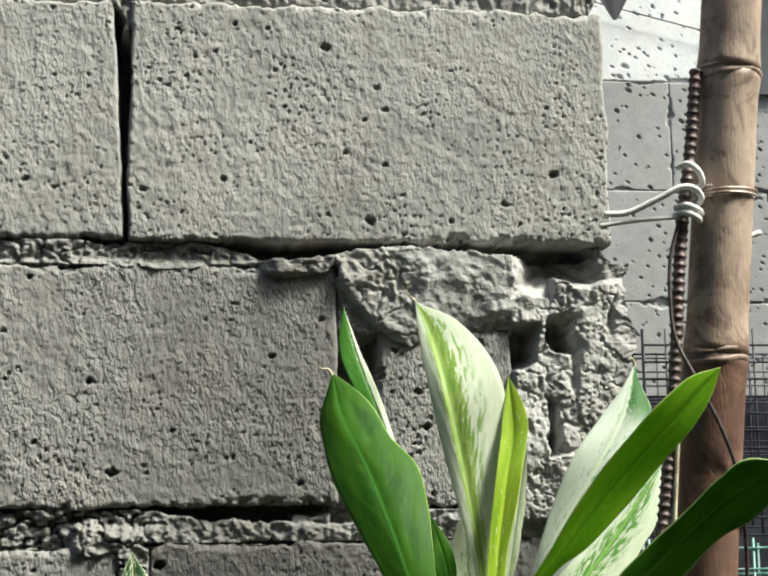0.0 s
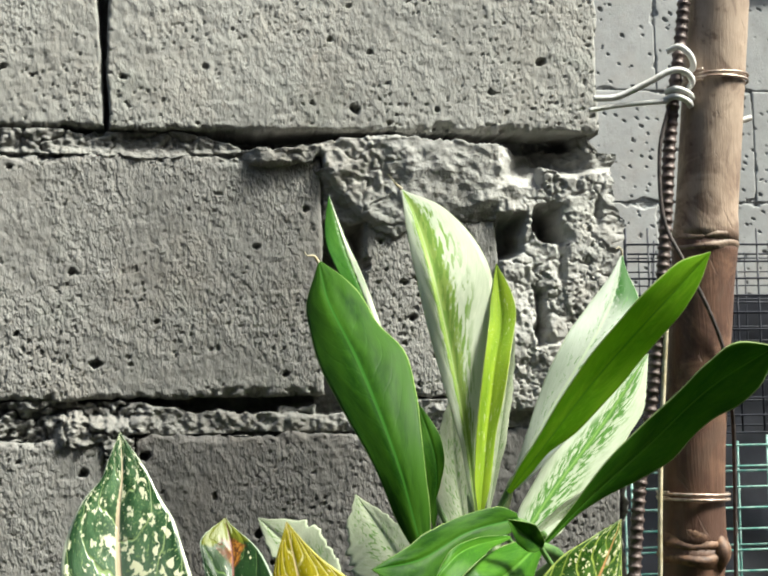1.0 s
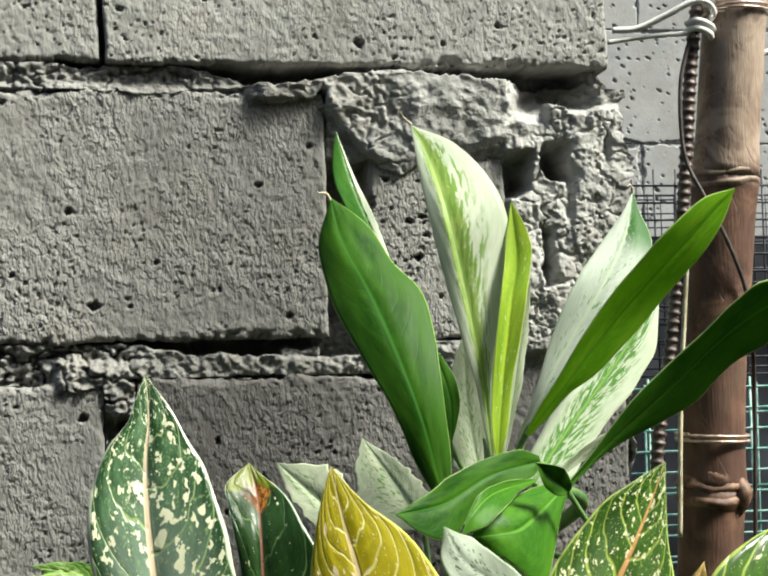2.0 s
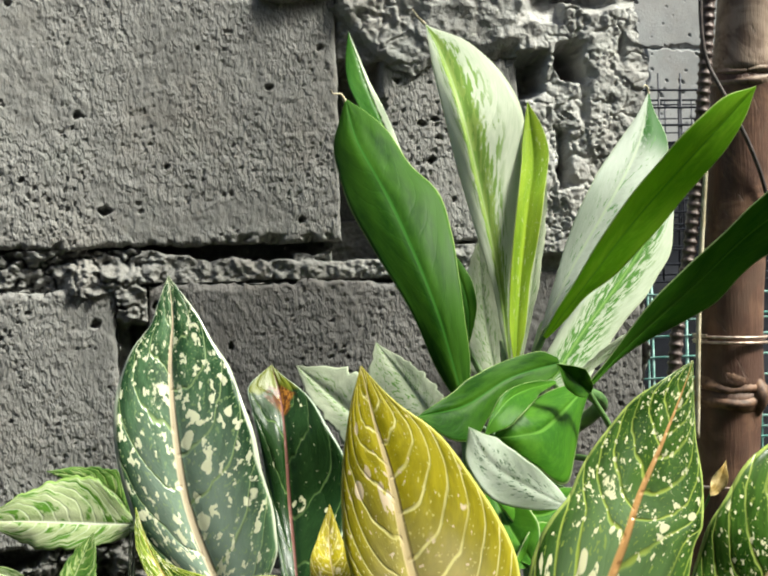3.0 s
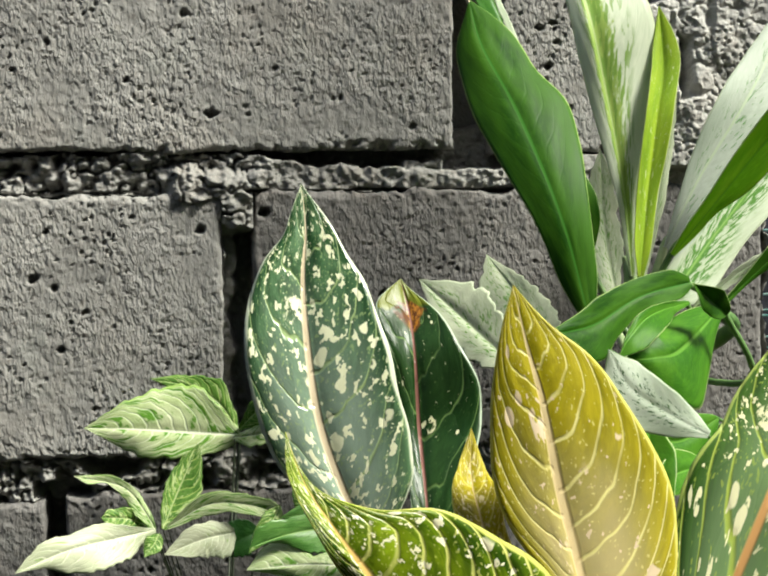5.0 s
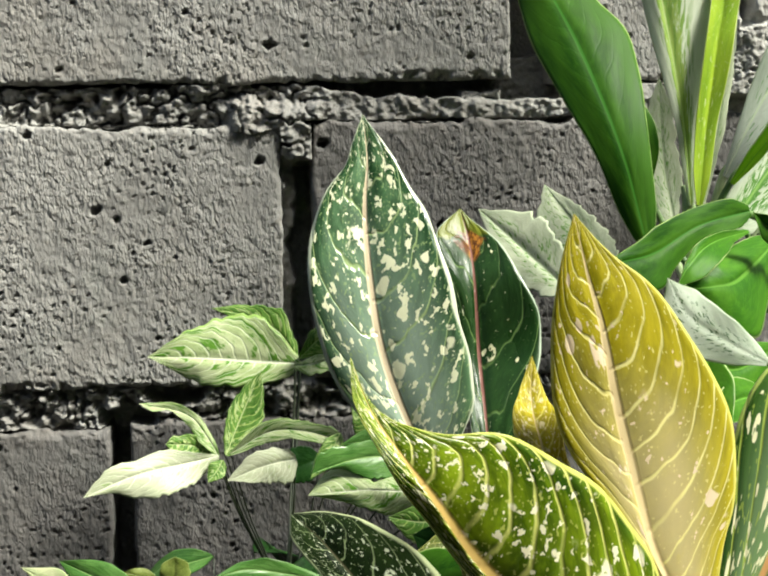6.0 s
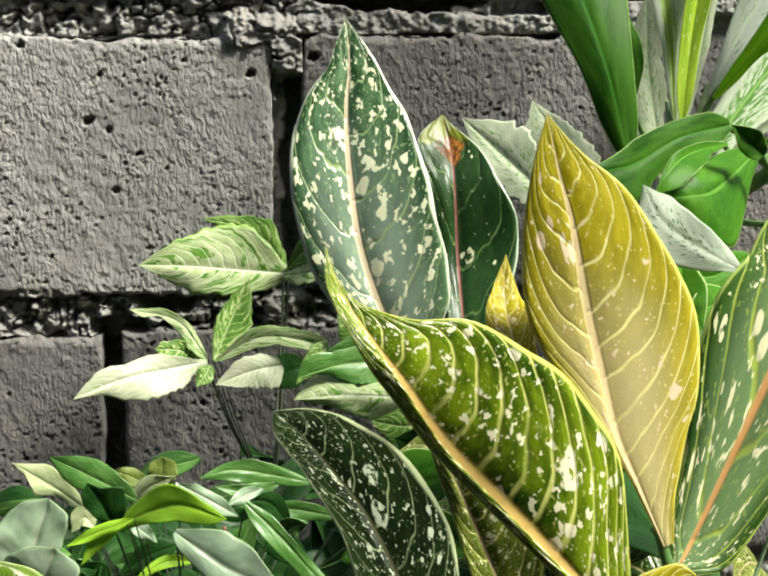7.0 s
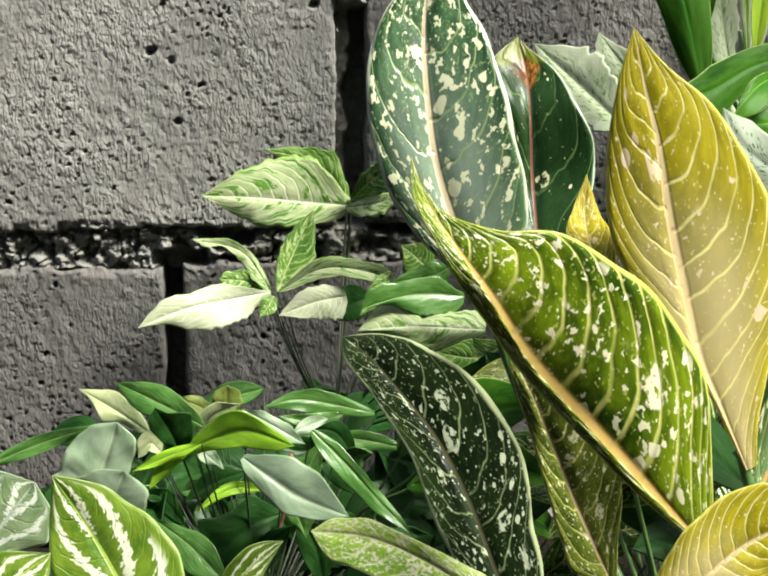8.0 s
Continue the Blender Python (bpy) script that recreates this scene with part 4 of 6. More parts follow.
def culm(lo, hi, k):
    a, b = pole_at(lo), pole_at(hi)
    r0 = 0.0214 + 0.0020 * max(0.0, lo - 0.7)

    def radius(f, ang):
        flare = 0.0016 * (math.exp(-(f * 14) ** 2) + math.exp(-((1 - f) * 14) ** 2))
        return r0 + flare + 0.0004 * math.sin(2 * ang + k)
    return part("culm", tube("culm", [pole_at(lo + (hi - lo) * f) for f in (0, 0.33, 0.66, 1)], radius, 30, 28, POLE_FOOT, 0.012), red_shaded_bamboo_mat if hi < 0.8 else bamboo_mat, bamboo_pole)


for k, (lo, hi) in enumerate(zip([-0.03] + NODES[:-1], NODES)):
    culm(lo, hi, k)
for k, z in enumerate(NODES[:-1]):
    c = pole_at(z)
    knob = 1.6 if z == 0.568 else 1.0

    def ring(f, ang, knob=knob, k=k):
        g = f + 0.07 * math.sin(ang + 1.3 * k) + 0.04 * math.sin(3 * ang + k)
        return 0.0212 + (0.0016 * math.exp(-((g - 0.30) * 7) ** 2) + 0.0012 * math.exp(-((g - 0.66) * 10) ** 2) - 0.0012 * math.exp(-((g - 0.48) * 16) ** 2)) * knob + 0.0009 * min(1, 6 * f, 6 * (1 - f)) + 0.0004 * knob * math.sin(5 * ang + 9 * f)
    tall = 0.019 * knob ** 0.7
    part("node", tube("node", [c - Vector((0, 0, tall / 2)), c, c + Vector((0, 0, tall / 2))], ring, 22, 36, POLE_FOOT, 0.03 * knob), node_mat if knob > 1 else bamboo_mat, bamboo_pole)
    if knob == 1.0:
        continue
    bud_at = c + Vector((0.012 * (1 if k % 2 else -0.4), -0.0165, -0.002))
    part("bud_scar", tube("bud_scar", [bud_at - Vector((0, 0, 0.009 * knob)), bud_at + Vector((0.002, -0.002, 0)), bud_at + Vector((0, 0.003, 0.008 * knob))],
                          lambda f, a: 0.0014 + 0.0045 * math.sin(math.pi * f), 10, 10, POLE_FOOT, 0.2), node_mat, bamboo_pole)

# ---- the steel bar, its ties and the twine ----
BAR = [(-0.0725, -0.2050, -0.0381), (-0.0535, -0.2070, 0.4380), (-0.0445, -0.2080, 0.5897), (-0.0309, -0.2080, 0.6704), (-0.0189, -0.2080, 0.7677), (-0.0107, -0.2080, 0.8557), (0.0006, -0.2070, 0.9281), (0.0078, -0.2060, 0.9862)]


def ribbed(f, ang):
    s = (f * 1.02 / 0.0062) % 1
    return 0.0041 + 0.0010 * max(0.0, math.sin(2 * math.pi * s)) ** 0.7


steel_bar = thing("steel_bar", "rusty ribbed reinforcing bar beside the bamboo pole", "steel bar", BAR[0])
part("bar", tube("bar", BAR, ribbed, 1150, 10, BAR[0], even=True), rust_mat, steel_bar)


def wire_thing(name, label, material, lines, radius, category, parts="strand"):
    ob = thing(name, label, category, lines[0][0])
    for line in lines:
        part(parts, tube(parts, line, radius, 12 * len(line), 8, lines[0][0], 0.03), material, ob)
    return ob


def hoop(z, lift, r=0.0236, tilt=0.0, start=0.0, turns=1.1):
    c = pole_at(z)
    return [(c.x + r * math.cos(start + a), c.y + r * math.sin(start + a), z + lift * a / 6.3 + tilt * math.cos(a)) for a in [turns * 2 * math.pi * i / 20 for i in range(21)]]


wire_thing("tie_cable", "white sheathed cable knotted round the steel bar", cable_mat, [
    [(-0.0646, -0.2050, 0.8788), (-0.0480, -0.2080, 0.8797), (-0.0292, -0.2140, 0.8878), (-0.0124, -0.2190, 0.8960), (-0.0019, -0.2200, 0.8949), (0.0035, -0.2160, 0.8887), (0.0007, -0.2090, 0.8836)],
    [(-0.0125, -0.2120, 0.9115), (-0.0054, -0.2170, 0.9136), (0.0017, -0.2190, 0.9073), (0.0050, -0.2140, 0.8990), (-0.0031, -0.2080, 0.8960)],
    [(-0.0143, -0.2110, 0.8826), (-0.0085, -0.2180, 0.8835), (-0.0001, -0.2180, 0.8804), (0.0046, -0.2120, 0.8783)],
    [(-0.0165, -0.2090, 0.8764), (-0.0096, -0.2170, 0.8784), (-0.0013, -0.2180, 0.8752), (0.0033, -0.2120, 0.8732)],
], 0.0023, "cable")
wire_thing("tie_cable", "bare end of pale cable reaching to the wall", cable_mat, [[(-0.0679, -0.2040, 0.8707), (-0.0481, -0.2070, 0.8736), (-0.0294, -0.2110, 0.8749), (-0.0136, -0.2130, 0.8759)]], 0.0018, "cable")
wire_thing("tie_cable", "short white cable end behind the bamboo pole", cable_mat, [[(0.0392, -0.1850, 0.8660), (0.0489, -0.1850, 0.8680), (0.0586, -0.1850, 0.8710)]], 0.0022, "cable")
wire_thing("tie_wire", "thin tie wire wound round the bamboo pole", tie_mat, [hoop(0.895, 0.003, start=3.4), hoop(0.893, -0.002, start=3.4)], 0.0009, "wire")
wire_thing("tie_wire", "bright tie wire wound round the bamboo pole", tie_mat, [hoop(0.604, 0.001, 0.0243, 0.001, 3.0), hoop(0.6005, 0.001, 0.0243, 0.001, 3.0)], 0.0010, "wire")
wire_thing("tie_wire", "tie wire low on the bamboo pole", tie_mat, [hoop(0.505, 0.001, 0.0247, 0.001, 3.0)], 0.0010, "wire")
wire_thing("twine", "thin dark twine hanging down across the bamboo pole", vine_mat, [
    [(-0.0126, -0.2120, 0.8722), (-0.0215, -0.2150, 0.8397), (-0.0216, -0.2180, 0.7932), (-0.0103, -0.2240, 0.7620), (0.0034, -0.2260, 0.7328), (0.0153, -0.2240, 0.7018), (0.0223, -0.2160, 0.6690), (0.0289, -0.2000, 0.6083), (0.0212, -0.2000, 0.3842)]], 0.0015, "twine")
wire_thing("dry_stick", "pale split stick standing between bar and pole", stick_mat, [[(-0.0318, -0.2120, 0.5382), (-0.0278, -0.2120, 0.6299), (-0.0202, -0.2120, 0.7213)]], lambda f, a: 0.0017, "stick")

# ---- the wire cage behind ----
CAGE = (0.437, 1.28, 0.0)
cage = thing("wire_cage", "stacked wire mesh cage with a dark sheet for its shaded inside", "cage", CAGE)


def bar_mesh(name, a, b, r):
    return tube(name, [a, Vector(a).lerp(Vector(b), 0.5), b], r, 3, 6, CAGE)


def mesh_panel(material, y, x0, x1, z0, z1, dx, dz, r, slant=0.0):
    for i in range(int((x1 - x0) / dx) + 1):
        x = x0 + i * dx
        part("wire", bar_mesh("wire", (x, y, z0), (x + slant, y, z1), r), material, cage)
    for i in range(int((z1 - z0) / dz) + 1):
        part("wire", bar_mesh("wire", (x0, y - r, z0 + i * dz), (x1, y - r, z0 + i * dz), r), material, cage)


mesh_panel(black_wire_mat, 1.28, 0.437, 1.16, 0.628, 0.987, 0.040, 0.030, 0.0019)
mesh_panel(black_wire_mat, 1.40, 0.445, 1.16, 0.64, 0.98, 0.074, 0.045, 0.0019, 0.010)
mesh_panel(black_wire_mat, 1.46, 0.441, 1.16, 0.72, 0.965, 0.026, 0.026, 0.0014)
mesh_panel(green_wire_mat, 1.28, 0.432, 1.16, 0.03, 0.624, 0.062, 0.036, 0.0021)
mesh_panel(green_wire_mat, 1.38, 0.447, 1.16, 0.03, 0.612, 0.071, 0.066, 0.0021, 0.006)
# a dark sheet stands in for the shade inside the cage
lx, lz = np.meshgrid(np.linspace(0.42, 1.20, 40), np.linspace(0.0, 0.885, 40))
part("shade_sheet", field("shade_sheet", lx - CAGE[0], lz, 0.20 + fbm(lx, lz, 0.15, 3, 44) * 0.02), tarp_shade_mat, cage)
for corner in (0.437, 1.16):
    for deep_y in (1.285, 1.49):
        part("post", bar_mesh("post", (corner, deep_y, 0.0), (corner, deep_y, 0.987), 0.0028), black_wire_mat, cage)

# ---- dark tarpaulins and a line on the far side ----
tarp = thing("tarpaulin", "dark grey tarpaulin corner hanging behind the wall end", "tarpaulin", (-0.1, 0.152, 1.3))
FLAP = (0.062, 1.151)
fx, fz = np.meshgrid(np.linspace(0, 1, 24), np.linspace(0, 1, 24))
part("sheet", field("sheet", 0.1 + FLAP[0] + (fx - 0.62) * (0.004 + 0.36 * fz), FLAP[1] - 1.3 + 0.30 * fz - 0.10 * fz * (fx - 0.62), 0.006 + 0.004 * np.sin(9 * fx) * fz), tarp_shade_mat, tarp)
tarp = thing("tarpaulin", "dark blue tarpaulin hung on the pale wall", "tarpaulin", (1.067, 1.58, 1.622))
part("sheet", field("sheet", -0.282 + fx * 0.9, -0.114 + fz * 0.6, 0.008 * np.sin(14 * fx + 3 * fz)), tarp_shade_mat, tarp)
wire_thing("washing_line", "thin grey line fixed to the pale wall", black_wire_mat, [[(0.386, 1.585, 1.712), (0.523, 1.585, 1.679), (0.802, 1.585, 1.613)]], 0.0015, "line")

# ---- plants ----
dieffenbachia = thing("dieffenbachia", "dumb cane with green and white variegated upright leaves", "plant", (-0.117, -0.220, 0.000))
aglaonema = thing("aglaonema", "spotted green and yellow broad-leaved plant in front of the wall", "plant", (-0.274, -0.560, 0.000))
syngonium = thing("syngonium", "arrowhead vine with pale variegated leaves", "plant", (-0.415, -0.140, 0.000))
tradescantia = thing("tradescantia", "low bushy creeper with glossy green leaves", "plant", (-0.463, -0.330, 0.000))
calathea = thing("calathea", "low plant with white-striped lime leaves", "plant", (-0.564, -0.520, 0.000))
CROWNS = {dieffenbachia: ((-0.148, -0.190, 0.551), 0.010, stalk_mat), aglaonema: ((-0.264, -0.540, 0.307), 0.009, stalk_mat),
          syngonium: ((-0.415, -0.140, 0.331), 0.0035, dark_stalk_mat), tradescantia: ((-0.463, -0.330, 0.273), 0.004, dark_stalk_mat),
          calathea: ((-0.544, -0.520, 0.293), 0.005, stalk_mat)}
for plant, (crown, r, material) in CROWNS.items():
    base = plant.location
    part("stem", tube("stem", [base - Vector((0, 0, 0.02)), (base + Vector(crown)) / 2 + Vector((0.006, 0, 0)), crown], lambda f, a, r=r: r * (1.15 - 0.3 * f), 20, 12, base, 0.08), material, plant)
COUNT = {}


def leaf(plant, material, mid, side, left, right, peak=0.48, e1=0.75, e2=1.1, fold=10.0, wave=0.0012, curl=0.06, label="", brown=0, orange=0, folded=0, flip=0):
    """One leaf along its midrib: base to tip. side: the way its right half spreads; left, right: half widths, the widest or every tenth."""
    outline = None
    if isinstance(left, list):
        outline = [[Vector((w, 0, 0)) for w in (0.35 * q[0], *q, 0.0)] for q in (left, right)]
        left, right = max(left), max(right)
    k = COUNT[plant] = COUNT.get(plant, 0) + 1
    if orange:
        material = ag_fold if folded else ag_orange
    if brown:
        material = ag_scorch
    base = plant.location
    rows, cols = 44, 20
    line = curve_points(mid, rows)
    side = Vector(side)
    bend = math.tan(radians(fold))
    if outline:
        outline = [[max(0.0002, p.x) for p in curve_points(q, rows)] for q in outline]
    front, normals, uv = [], [], []
    for i, c in enumerate(line):
        v = i / (rows - 1)
        t = (line[min(i + 1, rows - 1)] - line[max(i - 1, 0)]).normalized()
        s = (side - t * side.dot(t)).normalized()
        n = s.cross(t)
        shape = math.sin(math.pi / 2 * v / peak) ** e1 if v < peak else max(0.0, math.cos(math.pi / 2 * (v - peak) / (1 - peak))) ** e2
        shape = max(shape, 0.012)
        for j in range(cols + 1):
            u = j / cols * 2 - 1
            half = outline[1 if u > 0 else 0][i] if outline else (right if u > 0 else left) * shape
            half *= 1 + 0.025 * math.sin(11 * v + k + (2 if u > 0 else 0)) + 0.012 * math.sin(29 * v + 3 * k + (1 if u > 0 else 0))
            if plant is syngonium:
                half *= 1 + 0.15 * noise.noise(Vector((v * 20, k * 5.1 + (3 if u > 0 else 0), 0)))
            if material is dief_pale:
                half *= 1 + 0.24 * noise.noise(Vector((v * 22, k * 3.3 + (3 if u > 0 else 0), 0)))
            a = abs(u)
            wide = max(outline[0][i], outline[1][i]) if outline else max(left, right) * shape
            lift = a * half * bend - curl * wide * a * a * 2 + wave * math.sin(9 * v + 2.1 * k + (1.7 if u > 0 else 0)) * a * a * min(1, shape * 2)
            lift -= 0.05 * wide * math.exp(-(a * 9) ** 2)
            lift += 0.02 * wide * math.sin(2 * math.pi * (7 * v - a * 2.2) + k) * a * (1 - a) + 0.05 * wide * noise.noise(Vector((u * 1.3, v * 4, k * 3.7)))
            front.append(c - base + s * (u * half) + n * lift)
            normals.append(n)
            uv.append((1 - j / cols if flip else j / cols, v))
    thick = 0.00045
    count = len(front)
    verts = [p + n * thick for p, n in zip(front, normals)] + [p - n * thick for p, n in zip(front, normals)]
    faces = []
    w = cols + 1
    for i in range(rows - 1):
        for j in range(cols):
            a, b, c, d = i * w + j, i * w + j + 1, (i + 1) * w + j + 1, (i + 1) * w + j
            faces += [(a, b, c, d), (d + count, c + count, b + count, a + count)]
        faces += [(i * w, (i + 1) * w, (i + 1) * w + count, i * w + count), ((i + 1) * w + cols, i * w + cols, i * w + cols + count, (i + 1) * w + cols + count)]
    mesh = sheet("leaf", verts, faces)
    layer = mesh.uv_layers.new(name="UVMap")
    loops = np.empty(len(mesh.loops), int)
    mesh.loops.foreach_get("vertex_index", loops)
    layer.data.foreach_set("uv", (np.array(uv + uv)[loops]).ravel())
    ob = part("leaf", mesh, material, plant, label)
    crown, r, stalk = CROWNS[plant]
    crown = Vector(crown)
    b = line[0]
    away = (line[0] - line[3]).normalized()
    reach = (crown - b).length
    nrm = normals[cols // 2]
    bow = min(0.012 if plant in (tradescantia, syngonium) else 0.03, reach * 0.3)
    size = max(0.0011, min(0.0032, 0.08 * max(left, right))) * (0.6 if plant in (tradescantia, syngonium) else 1.0)
    if plant is dieffenbachia and b.z > crown.z:
        size *= 2.0
        stalk = pale_stalk_mat if material in (dief_white, dief_feather, dief_pale, dief_half, dief_spot) else stalk
    way = [b - nrm * size, b.lerp(crown, 0.35) + Vector((0, 0.012, -0.012)), crown] if plant in (tradescantia, syngonium, calathea) else None
    part("petiole", tube("petiole", way or [line[2] - nrm * size * 1.4, b - nrm * size * 0.8, b + away * bow + Vector((0, 0.3 * bow, -0.8 * bow)), crown.lerp(b, 0.25) + Vector((0, 0, -0.02)), crown], lambda f, a: size * (0.55 + 0.6 * f), 26, 8, base), stalk, ob)
    return ob


# -- leaves begin
leaf(dieffenbachia, dief_margin, [(-0.208, -0.150, 0.712), (-0.219, -0.130, 0.749), (-0.229, -0.110, 0.786), (-0.238, -0.090, 0.828)], (0.94, -0.06, 0.33), [0.0074, 0.0082, 0.0092, 0.0100, 0.0106, 0.0114, 0.0124, 0.0104, 0.0062], [0.0038, 0.0046, 0.0049, 0.0050, 0.0048, 0.0041, 0.0031, 0.0022, 0.0011], fold=10, label="narrow green leaf with a white margin")
leaf(dieffenbachia, dief_pale, [(-0.151, -0.150, 0.578), (-0.154, -0.128, 0.625), (-0.151, -0.107, 0.677)], (0.99, -0.06, 0.08), [0.0196, 0.0179, 0.0161, 0.0144, 0.0124, 0.0110, 0.0100, 0.0092, 0.0049], [0.0042, 0.0068, 0.0093, 0.0105, 0.0106, 0.0103, 0.0095, 0.0086, 0.0044], fold=10)
leaf(dieffenbachia, dief_pale, [(-0.183, -0.100, 0.541), (-0.193, -0.058, 0.566), (-0.212, -0.015, 0.601)], (0.82, -0.01, 0.57), [0.0200, 0.0250, 0.0300, 0.0330, 0.0330, 0.0310, 0.0260, 0.0190, 0.0099], [0.0120, 0.0140, 0.0155, 0.0160, 0.0155, 0.0135, 0.0105, 0.0075, 0.0034], fold=12)
leaf(dieffenbachia, dief_pale, [(-0.263, -0.330, 0.559), (-0.282, -0.314, 0.578), (-0.307, -0.297, 0.602)], (0.69, 0.01, 0.72), [0.0104, 0.0132, 0.0139, 0.0136, 0.0131, 0.0121, 0.0104, 0.0087, 0.0043], [0.0077, 0.0113, 0.0147, 0.0162, 0.0177, 0.0195, 0.0162, 0.0118, 0.0061], fold=12)
leaf(dieffenbachia, dief_pale, [(-0.141, -0.177, 0.593), (-0.130, -0.171, 0.646), (-0.122, -0.166, 0.687), (-0.115, -0.161, 0.728)], (0.99, -0.05, -0.15), [0.0037, 0.0056, 0.0071, 0.0077, 0.0079, 0.0079, 0.0078, 0.0067, 0.0033], [0.0017, 0.0028, 0.0048, 0.0053, 0.0051, 0.0048, 0.0040, 0.0033, 0.0017], fold=10)
leaf(dieffenbachia, dief_white, [(-0.151, -0.182, 0.594), (-0.156, -0.182, 0.646), (-0.164, -0.171, 0.707), (-0.173, -0.161, 0.762), (-0.179, -0.128, 0.808), (-0.185, -0.107, 0.830)], (0.97, -0.06, 0.21), [0.0036, 0.0051, 0.0082, 0.0110, 0.0120, 0.0118, 0.0103, 0.0078, 0.0043], [0.0075, 0.0120, 0.0204, 0.0295, 0.0380, 0.0400, 0.0336, 0.0235, 0.0106], fold=2, label="white variegated leaf with a green flecked centre")
leaf(dieffenbachia, dief_lime, [(-0.152, -0.203, 0.595), (-0.145, -0.193, 0.640), (-0.135, -0.182, 0.693), (-0.127, -0.171, 0.727), (-0.127, -0.161, 0.768)], (1.00, -0.05, -0.07), [0.0058, 0.0068, 0.0081, 0.0083, 0.0084, 0.0086, 0.0091, 0.0083, 0.0048], [0.0051, 0.0059, 0.0063, 0.0079, 0.0091, 0.0091, 0.0098, 0.0106, 0.0071], fold=25, label="rolled yellow-green young leaf")
leaf(dieffenbachia, dief_half, [(-0.115, -0.140, 0.610), (-0.083, -0.113, 0.655), (-0.045, -0.099, 0.707), (-0.014, -0.071, 0.749), (0.004, -0.044, 0.789)], (0.90, -0.05, -0.43), [0.0042, 0.0079, 0.0131, 0.0180, 0.0187, 0.0173, 0.0149, 0.0106, 0.0046], [0.0133, 0.0192, 0.0231, 0.0253, 0.0266, 0.0256, 0.0252, 0.0196, 0.0068], fold=12, label="pale grey-white leaf flecked with green near the tip")
leaf(dieffenbachia, dief_feather, [(-0.099, -0.098, 0.569), (-0.065, -0.081, 0.608), (-0.024, -0.063, 0.651), (0.024, -0.040, 0.708)], (0.78, -0.23, -0.59), [0.0136, 0.0150, 0.0165, 0.0177, 0.0174, 0.0169, 0.0154, 0.0125, 0.0092], [0.0211, 0.0211, 0.0209, 0.0202, 0.0212, 0.0225, 0.0216, 0.0200, 0.0110], fold=14)
leaf(dieffenbachia, dief_leafgreen, [(-0.135, -0.214, 0.609), (-0.107, -0.225, 0.646), (-0.073, -0.235, 0.689), (-0.037, -0.251, 0.730), (-0.004, -0.257, 0.765)], (0.76, 0.28, -0.59), [0.0059, 0.0075, 0.0100, 0.0131, 0.0157, 0.0171, 0.0180, 0.0161, 0.0122], [0.0047, 0.0057, 0.0113, 0.0141, 0.0155, 0.0152, 0.0144, 0.0136, 0.0089], fold=14)
leaf(dieffenbachia, dief_pale, [(-0.135, -0.262, 0.582), (-0.106, -0.265, 0.604), (-0.082, -0.268, 0.618)], (0.58, 0.00, -0.82), 0.0030, 0.0039, fold=5)
leaf(dieffenbachia, dief_green, [(-0.134, -0.268, 0.571), (-0.098, -0.268, 0.604), (-0.056, -0.278, 0.641), (-0.023, -0.294, 0.674), (0.016, -0.310, 0.700)], (0.66, 0.29, -0.69), [0.0028, 0.0051, 0.0091, 0.0133, 0.0139, 0.0134, 0.0132, 0.0162, 0.0181], [0.0014, 0.0028, 0.0071, 0.0135, 0.0171, 0.0155, 0.0169, 0.0215, 0.0173], fold=12)
leaf(dieffenbachia, dief_dark, [(-0.180, -0.182, 0.586), (-0.177, -0.177, 0.630), (-0.188, -0.171, 0.671)], (0.99, -0.06, 0.10), [0.0039, 0.0056, 0.0071, 0.0082, 0.0086, 0.0080, 0.0064, 0.0043, 0.0020], [0.0021, 0.0006, 0.0024, 0.0041, 0.0061, 0.0067, 0.0072, 0.0055, 0.0029], fold=10)
leaf(dieffenbachia, dief_dark, [(-0.203, -0.270, 0.574), (-0.217, -0.260, 0.633), (-0.236, -0.230, 0.696), (-0.252, -0.200, 0.739), (-0.256, -0.180, 0.769)], (0.94, -0.06, 0.33), [0.0102, 0.0135, 0.0167, 0.0212, 0.0233, 0.0221, 0.0186, 0.0143, 0.0067], [0.0112, 0.0155, 0.0205, 0.0279, 0.0313, 0.0253, 0.0242, 0.0206, 0.0121], fold=-10, label="large dark green leaf seen from its back")
leaf(dieffenbachia, dief_dark, [(-0.141, -0.264, 0.595), (-0.178, -0.286, 0.589), (-0.211, -0.308, 0.576), (-0.244, -0.330, 0.573)], (-0.32, 0.13, 0.94), [0.0082, 0.0081, 0.0075, 0.0089, 0.0109, 0.0140, 0.0201, 0.0193, 0.0115], [0.0101, 0.0104, 0.0105, 0.0109, 0.0125, 0.0132, 0.0105, 0.0070, 0.0035], fold=10)
leaf(dieffenbachia, dief_green, [(-0.135, -0.297, 0.582), (-0.172, -0.341, 0.565), (-0.190, -0.352, 0.562), (-0.207, -0.352, 0.561)], (-0.44, 0.13, 0.89), [0.0115, 0.0242, 0.0333, 0.0281, 0.0195, 0.0155, 0.0122, 0.0088, 0.0044], [0.0104, 0.0144, 0.0159, 0.0162, 0.0160, 0.0153, 0.0135, 0.0114, 0.0066], fold=-8)
